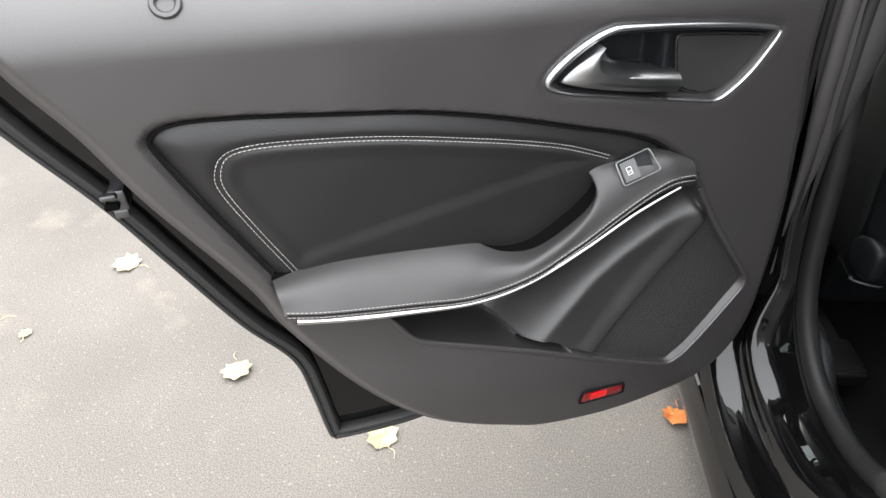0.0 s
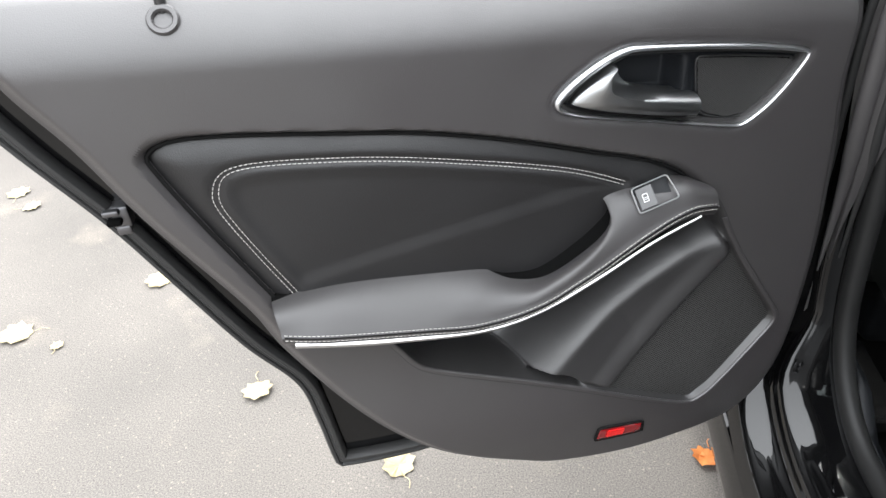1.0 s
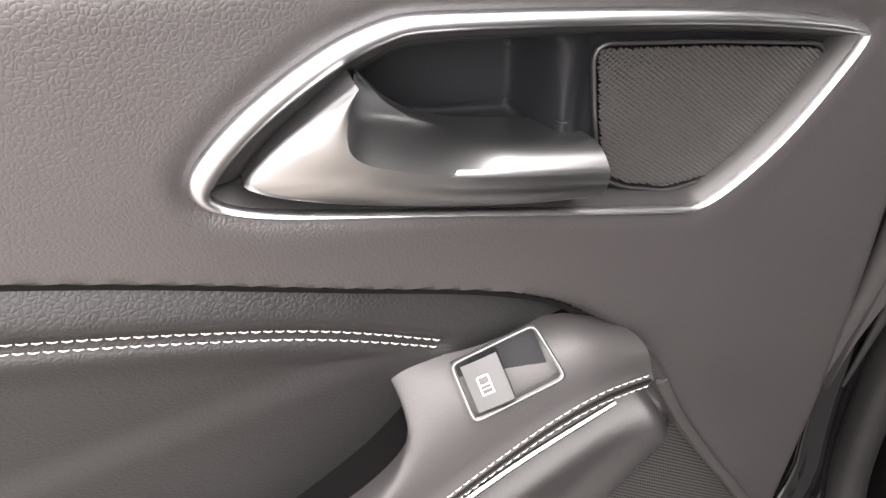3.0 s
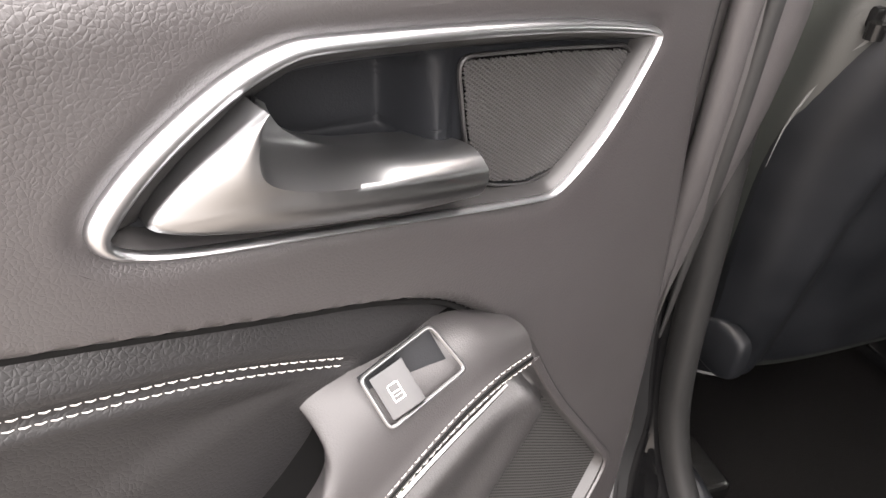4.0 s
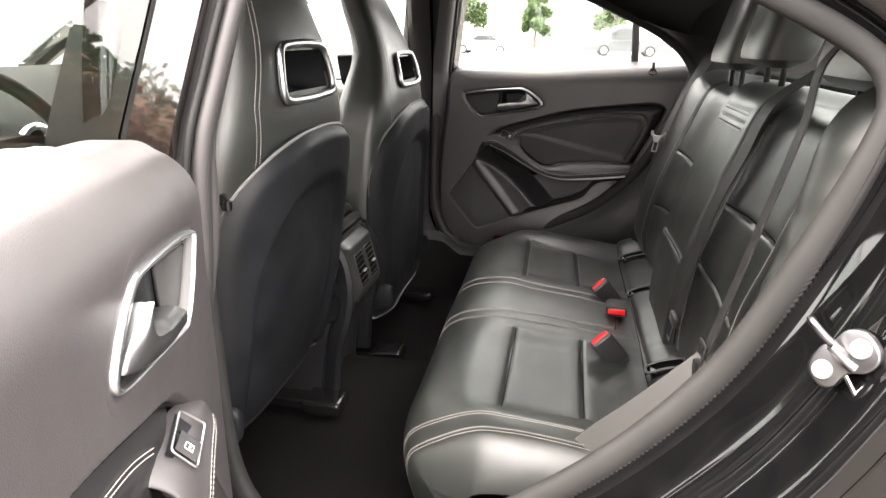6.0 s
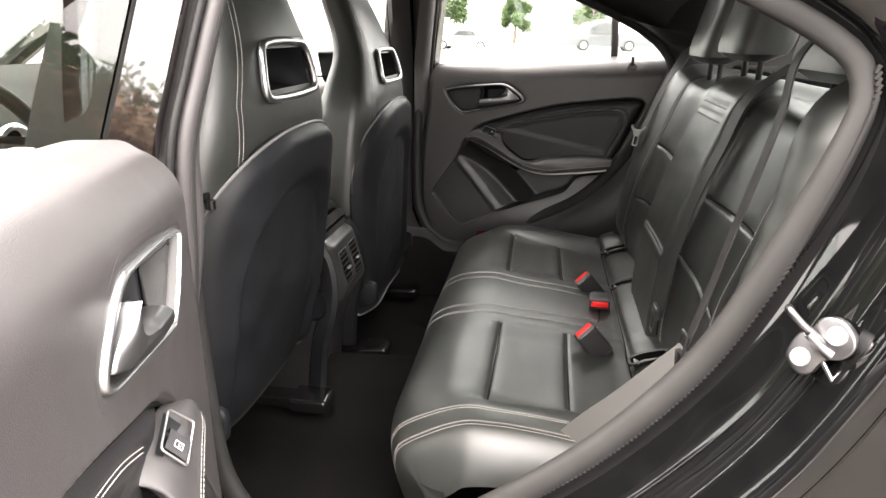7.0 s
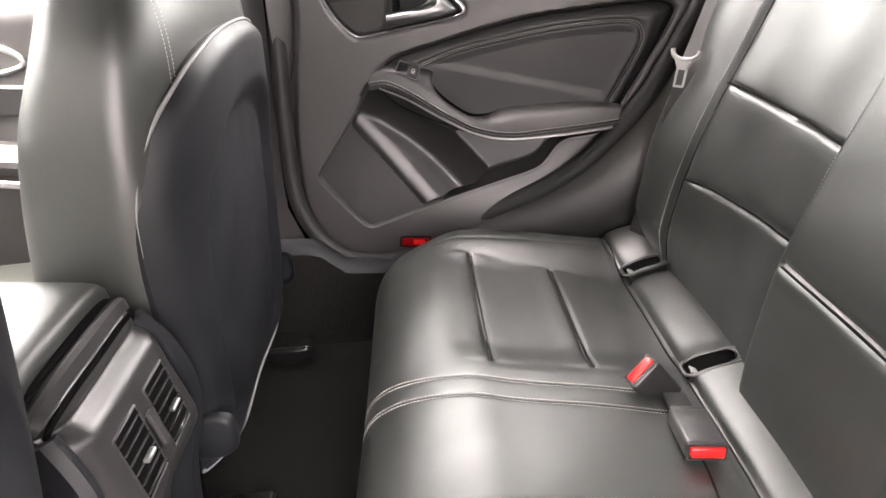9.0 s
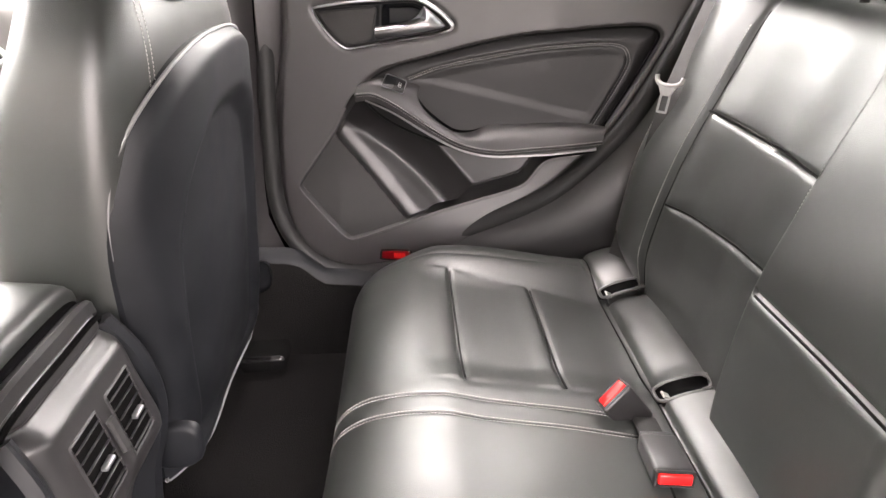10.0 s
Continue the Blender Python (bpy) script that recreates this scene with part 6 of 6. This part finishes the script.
for s, side in ((-1, "left"), (1, "right")):
    part("front_pillar_" + side, mirrored(sweep(curve([(-0.74, 1.45, 0.90), (-0.70, 1.15, 1.08), (-0.64, 0.80, 1.26), (-0.59, 0.45, 1.33), (-0.57, 0.15, 1.345)], 6), flat_profile(0.035, 0.03, 0.6), up=(1, 0, 0)), -s), HARD,
         label="black windscreen pillar trim", kind="structure")["category"] = "pillar"
part("windscreen", pane([[(x * w, y - 0.10 * x * x, z) for x in np.linspace(-1, 1, 9)] for y, z, w in ((1.50, 0.92, 0.72), (1.15, 1.10, 0.67), (0.78, 1.28, 0.60))], (0, 0.003, 0.004)), GLASS, label="clear curved windscreen", kind="structure").visible_shadow = False
part("mirror_inside", block(0.22, 0.03, 0.065, 0.012, (0.0, 0.55, 1.22), 3), HARD, label="black rear-view mirror", kind="structure")["category"] = "mirror"
part("bonnet", sheet([[(x * 0.8, y, z - 0.07 * x * x) for x in np.linspace(-1, 1, 9)] for y, z in ((1.42, 0.92), (1.8, 0.88), (2.3, 0.76), (2.5, 0.60))]), PAINT, label="black car bonnet", kind="structure")["category"] = "car body"


def front_door(s, label):
    d = thing("front_door", label, "car door")
    F = lambda vf: mirrored(vf, -s)
    P = [[(-0.845 + 0.30 * max(0, 0.5 - z) ** 2 * 1.2 - 0.02 * math.sin((z - 0.35) * 5), y, z) for z in np.linspace(0.33, 0.905 - 0.03 * y, 12)] for y in np.linspace(0.135, 1.25, 14)]
    part("outer_skin", F(sheet(P)), PAINT, d, "glossy black painted outer skin")
    part("glass", F(pane([[(-0.848 + max(0, z - 0.93) * 0.36, y - max(0, z - 0.95) * 0.15, z) for z in np.linspace(0.89, min(1.32, 1.32 - max(0, y - 0.55) * 0.58), 8)] for y in np.linspace(-0.010, 1.15, 12)], (0.004, 0, 0))), GLASS, d, "clear front window glass").visible_shadow = False
    line = curve([(0.16, 0.895), (0.6, 0.88), (1.15, 0.86), (1.2, 0.6), (1.1, 0.38), (0.6, 0.34), (0.2, 0.36), (0.14, 0.5), (0.135, 0.8)], 6, True)
    V, Fc = patch(line, lambda p: 0.015 * np.exp(-((p[:, 1] - 0.62) / 0.1) ** 2) - 0.04 * np.clip((p[:, 1] - 0.84) / 0.06, 0, 1) ** 2, 24, 0.03)
    V = np.stack([-0.745 + V[:, 1], V[:, 0], V[:, 2]], 1)
    part("inner_panel", F((V, Fc)), SOFT, d, "soft grained black door panel")
    part("armrest", F(sweep(curve([(-0.72, 0.25, 0.600), (-0.705, 0.45, 0.600), (-0.705, 0.7, 0.640), (-0.72, 0.95, 0.71)], 8), flat_profile(0.03, 0.035, 0.8), up=(1, 0, 0))), SOFT, d, "padded armrest")
    part("chrome_strip", F(sweep(curve([(-0.682, 0.25, 0.563), (-0.668, 0.45, 0.562), (-0.668, 0.7, 0.60), (-0.683, 0.95, 0.67)], 8), flat_profile(0.007, 0.003, 0.7), up=(1, 0, 0))), CHROME, d, "satin chrome trim strip")
    part("inlay", F(sweep(curve([(-0.725, 0.25, 0.70), (-0.722, 0.5, 0.71), (-0.725, 0.9, 0.73)], 8), flat_profile(0.028, 0.008, 0.6), up=(1, 0, 0))), INLAY, d, "dark leather insert")
    loop_ = curve([(-0.741, 0.425, 0.768), (-0.741, 0.455, 0.797), (-0.741, 0.55, 0.81), (-0.741, 0.68, 0.80), (-0.741, 0.62, 0.755), (-0.741, 0.5, 0.75)], 6, True)
    part("handle_bezel", F(sweep(loop_, ring_profile(0.006, 0.006), up=(1, 0, 0), closed=True)), CHROME, d, "satin chrome surround of the opener")
    part("belt_trim", F(sweep([(-0.838, y, 0.904 - 0.03 * y) for y in np.linspace(0.13, 1.2, 8)], flat_profile(0.008, 0.006, 0.6), up=(1, 0, 0))), RUBBER, d, "black window slot strip")
    mir = part("door_mirror", F(block(0.20, 0.10, 0.14, 0.04, (-0.99, 1.02, 1.01), 4)), PAINT, d, "black outside mirror")
    part("mirror_glass", F(block(0.16, 0.004, 0.10, 0.001, (-0.99, 0.968, 1.01), 1)), BRIGHT, mir)
    part("mirror_foot", F(rod((-0.84, 1.04, 0.96), (-0.93, 1.03, 0.98), 0.02)), HARD, mir)


front_door(-1, "closed front driver's door with clear glass")
front_door(1, "closed front passenger's door with chrome-framed opener")


# ---- fallen leaves ----
def leaf(x, y, size, turn, curl, mat, label):
    lobes = [(0, -0.42), (0.14, -0.34), (0.32, -0.34), (0.33, -0.16), (0.5, -0.02), (0.38, 0.10), (0.40, 0.30), (0.22, 0.30), (0.06, 0.48), (-0.10, 0.36), (-0.34, 0.34), (-0.33, 0.14), (-0.48, 0.0), (-0.36, -0.14), (-0.33, -0.34), (-0.12, -0.34)]
    o = curve(lobes, 2, True) * size
    rnd = random.Random(int(x * 1000 + y * 77))
    V = [(0, 0, 0.010 * curl)]
    for k in (0.5, 1.0):
        for q in o * k:
            r2 = (q[0] ** 2 + q[1] ** 2) / (size * size)
            V.append((q[0], q[1], 0.006 + curl * size * (0.9 * q[0] * q[0] / size / size + 0.4 * max(0, q[1]) / size * k) + rnd.uniform(-0.002, 0.002)))
    n = len(o)
    F = [(0, 1 + i, 1 + (i + 1) % n) for i in range(n)] + [(1 + i, 1 + n + i, 1 + n + (i + 1) % n, 1 + (i + 1) % n) for i in range(n)]
    low = min(v[2] for v in V)
    V = np.array(V) - (0, 0, low)
    lf = thing("fallen_leaf", label, "leaf", pose(x, y, 0.0015, 0, 0, turn), group="fallen leaves on the asphalt")
    top = V + (0, 0, 0.0006)
    part("blade", join((V, [f[::-1] for f in F]), (top, F)), mat, lf, "dry curled blade")
    part("stalk", sweep(curve([(0, -0.45 * size, 0.003), (0.006, -0.65 * size, 0.006), (0.0, -0.85 * size, 0.003)], 4), ring_profile(0.0009, 0.0009, 5), up=(0, 0, 1)), mat, lf)


for x, y, size, turn, curl, mt, lab in (
        (-1.402, 0.052, 0.072, 30, 0.5, PALE_LEAF, "pale yellow dry leaf lying on the asphalt"), (-1.761, 0.224, 0.075, 200, 0.6, PALE_LEAF, "pale yellow dry leaf lying on the asphalt"),
        (-0.805, 0.118, 0.062, 160, 0.9, ORANGE_LEAF, "curled orange-brown dry leaf beside the sill"), (-2.206, 0.62, 0.085, 75, 0.4, PALE_LEAF, "whitish dry leaf lying on the asphalt"),
        (-2.477, 0.37, 0.095, 110, 0.4, PALE_LEAF, "whitish dry leaf lying on the asphalt"), (-3.00, 1.10, 0.085, 20, 0.3, PALE_LEAF, "whitish dry leaf lying on the asphalt"),
        (-2.884, 1.009, 0.07, 290, 0.3, PALE_LEAF, "whitish dry leaf lying on the asphalt"), (-2.34, 0.335, 0.035, 10, 0.3, PALE_LEAF, "small whitish leaf scrap on the asphalt")):
    leaf(x, y, size, turn, curl, mt, lab)


# ---- parked vehicles and trees round the lot ----
def parked_car(mat, m, label, truck=False):
    c = thing("parked_car", label, "car", m, group="cars parked in the lot")
    L, W = 4.5, 0.88
    if truck:
        top = [(-2.6, 0.75), (-2.55, 1.05), (-0.7, 1.08), (-0.55, 1.75), (0.75, 1.78), (1.25, 1.15), (2.5, 1.05), (2.65, 0.75)]
    else:
        top = [(-2.25, 0.62), (-2.2, 0.92), (-1.75, 1.0), (-1.0, 1.38), (0.2, 1.44), (1.1, 1.0), (2.1, 0.82), (2.25, 0.55)]
    t = curve(top, 6)
    P = []
    for x, z in t:
        w = W * (1 - 0.16 * max(0, z - 0.95) / 0.5) * (1 - 0.10 * (abs(x) / 2.5) ** 4)
        P.append([(x, -w, 0.28), (x, -w, min(z, 0.92) * 0.7 + 0.1), (x, -w, min(z, 0.95)), (x, -w * (0.94 if z > 1 else 1), z - 0.03), (x, -w * 0.8, z), (x, 0, z + 0.03), (x, w * 0.8, z), (x, w * (0.94 if z > 1 else 1), z - 0.03), (x, w, min(z, 0.95)), (x, w, min(z, 0.92) * 0.7 + 0.1), (x, w, 0.28)])
    V, F = sheet(P)
    F += [tuple(range(11)), tuple((len(P) - 1) * 11 + i for i in range(11))[::-1]]
    part("body", (V, F), mat, c, "painted car body", angle=35)
    zt = 1.66 if truck else 1.34
    x0, x1 = (-0.5, 1.05) if truck else (-1.15, 0.75)
    for sy in (-1, 1):
        part("side_window", ([(x0, sy * 0.905, 1.0), (x1, sy * 0.905, 1.0), (x1 - 0.45, sy * 0.845, zt), (x0 + 0.35, sy * 0.845, zt)], [(0, 1, 2, 3)]), DARKGLASS, c, "dark side window", smooth=False)
        for x in (-1.4, 1.4):
            wl = part("wheel", rod((x, sy * 0.68, 0.33), (x, sy * 0.90, 0.33), 0.33, 28), TYRE, c, "black tyre")
            part("rim", rod((x, sy * 0.89, 0.33), (x, sy * 0.915, 0.33), 0.21, 20), CHROME, wl, "alloy rim")
    return c


for i, (mt, x, y, rz, lab, tr) in enumerate((
        (GREY_PAINT, 44.0, -4.2, 92, "dark grey pickup truck parked across the lot", True), (WHITE_PAINT, 50.0, 5.5, 85, "white car parked across the lot", False),
        (GREY_PAINT, 37.0, -13.5, 100, "grey car parked across the lot", False), (SILVER_PAINT, 5.3, 8.3, 14, "pale silver car parked ahead in the lot", False),
        (GREY_PAINT, 8.5, 10.5, 15, "grey car parked ahead in the lot", False), (RED_PAINT, 2.2, 9.5, 5, "red car parked ahead in the lot", False), (WHITE_PAINT, 14.0, 13.0, 30, "white car parked ahead in the lot", False))):
    parked_car(mt, pose(x, y, ground_z(y), 0, 0, rz), lab, tr)


def tree(mat, m, label, seed):
    rnd = random.Random(seed)
    tr = thing("tree", label, "tree", m, group="trees round the lot")
    limbs = [rod((0, 0, 0), (0.1, 0.05, 3.0), 0.22, 10, 0.16), rod((0.1, 0.05, 3.0), (0, 0.2, 6.2), 0.16, 10, 0.05)]
    tips = []
    for k in range(11):
        a, z = k * 2.4, 0.7 + k * 0.50
        r = rnd.uniform(1.4, 2.4) * (1 - 0.05 * k)
        e = (r * math.cos(a), r * math.sin(a), z + rnd.uniform(0.8, 1.6))
        limbs.append(rod((0.08, 0.05, z), e, 0.07, 7, 0.02))
        tips += [e, (e[0] * 0.6, e[1] * 0.6, e[2] + 0.4), (e[0] * 0.9, e[1] * 0.9, e[2] + 0.7)]
    tips += [(0, 0.2, 6.4), (0.4, 0, 6.9), (-0.4, 0.3, 6.6)]
    part("trunk", join(*limbs), BARK, tr, "rough brown trunk and limbs")
    V, F = [], []
    for tx, ty, tz in tips:
        rr = rnd.uniform(0.6, 1.1)
        for _ in range(420):
            d = Vector((rnd.gauss(0, 1), rnd.gauss(0, 1), rnd.gauss(0, 0.75))).normalized() * rr * rnd.uniform(0.35, 1.0)
            c = Vector((tx, ty, tz)) + d
            a = Vector((rnd.gauss(0, 1), rnd.gauss(0, 1), rnd.gauss(0, 1))).normalized()
            b = a.orthogonal().normalized()
            s = rnd.uniform(0.08, 0.18)
            k = len(V)
            V += [(c + a * s)[:], (c + b * s * 0.55)[:], (c - a * s)[:], (c - b * s * 0.55)[:]]
            F.append((k, k + 1, k + 2, k + 3))
    part("crown", (np.array(V), F), mat, tr, "loose leafy crown", smooth=False)
    return tr


green = tree(FOLIAGE, pose(-12.2, 9.4, ground_z(9.4)), "green broadleaf tree at the edge of the lot", 3)
brown = tree(AUTUMN, pose(-13.5, 5.2, ground_z(5.2)), "brown autumn tree at the edge of the lot", 8)
for src, x, y, k, rz in ((green, -14, 13, 1.2, 40), (green, -8.8, 10.0, 1.0, 160), (green, -4.6, 12.6, 1.0, 70), (green, -2.4, 13.8, 0.9, 190), (brown, -10.2, 8.2, 1.0, 80), (green, -10.8, 11.4, 1.0, 250), (green, -7.2, 12.4, 1.0, 30), (green, -14, 10.5, 1.1, 10), (brown, -12.5, 7.4, 1.05, 140), (green, -17, 4, 1.2, 310), (green, -17.2, 17.6, 1.9, 330), (green, -18.7, 15.4, 1.8, 120), (brown, -19.0, 13.0, 1.4, 210),
                         (green, 58, 9, 1.2, 20), (green, 62, -4.5, 0.8, 200), (green, 66, 2.5, 0.7, 280), (green, 60, -15, 1.2, 100), (green, 52, 22, 1.2, 220), (brown, -14, -12, 1.2, 10), (green, 3, 24, 1.2, 60), (green, 12, 27, 1.3, 120)):
    c = copy_thing(src, pose(x, y, ground_z(y), 0, 0, rz))
    c.scale = (k, k, k)
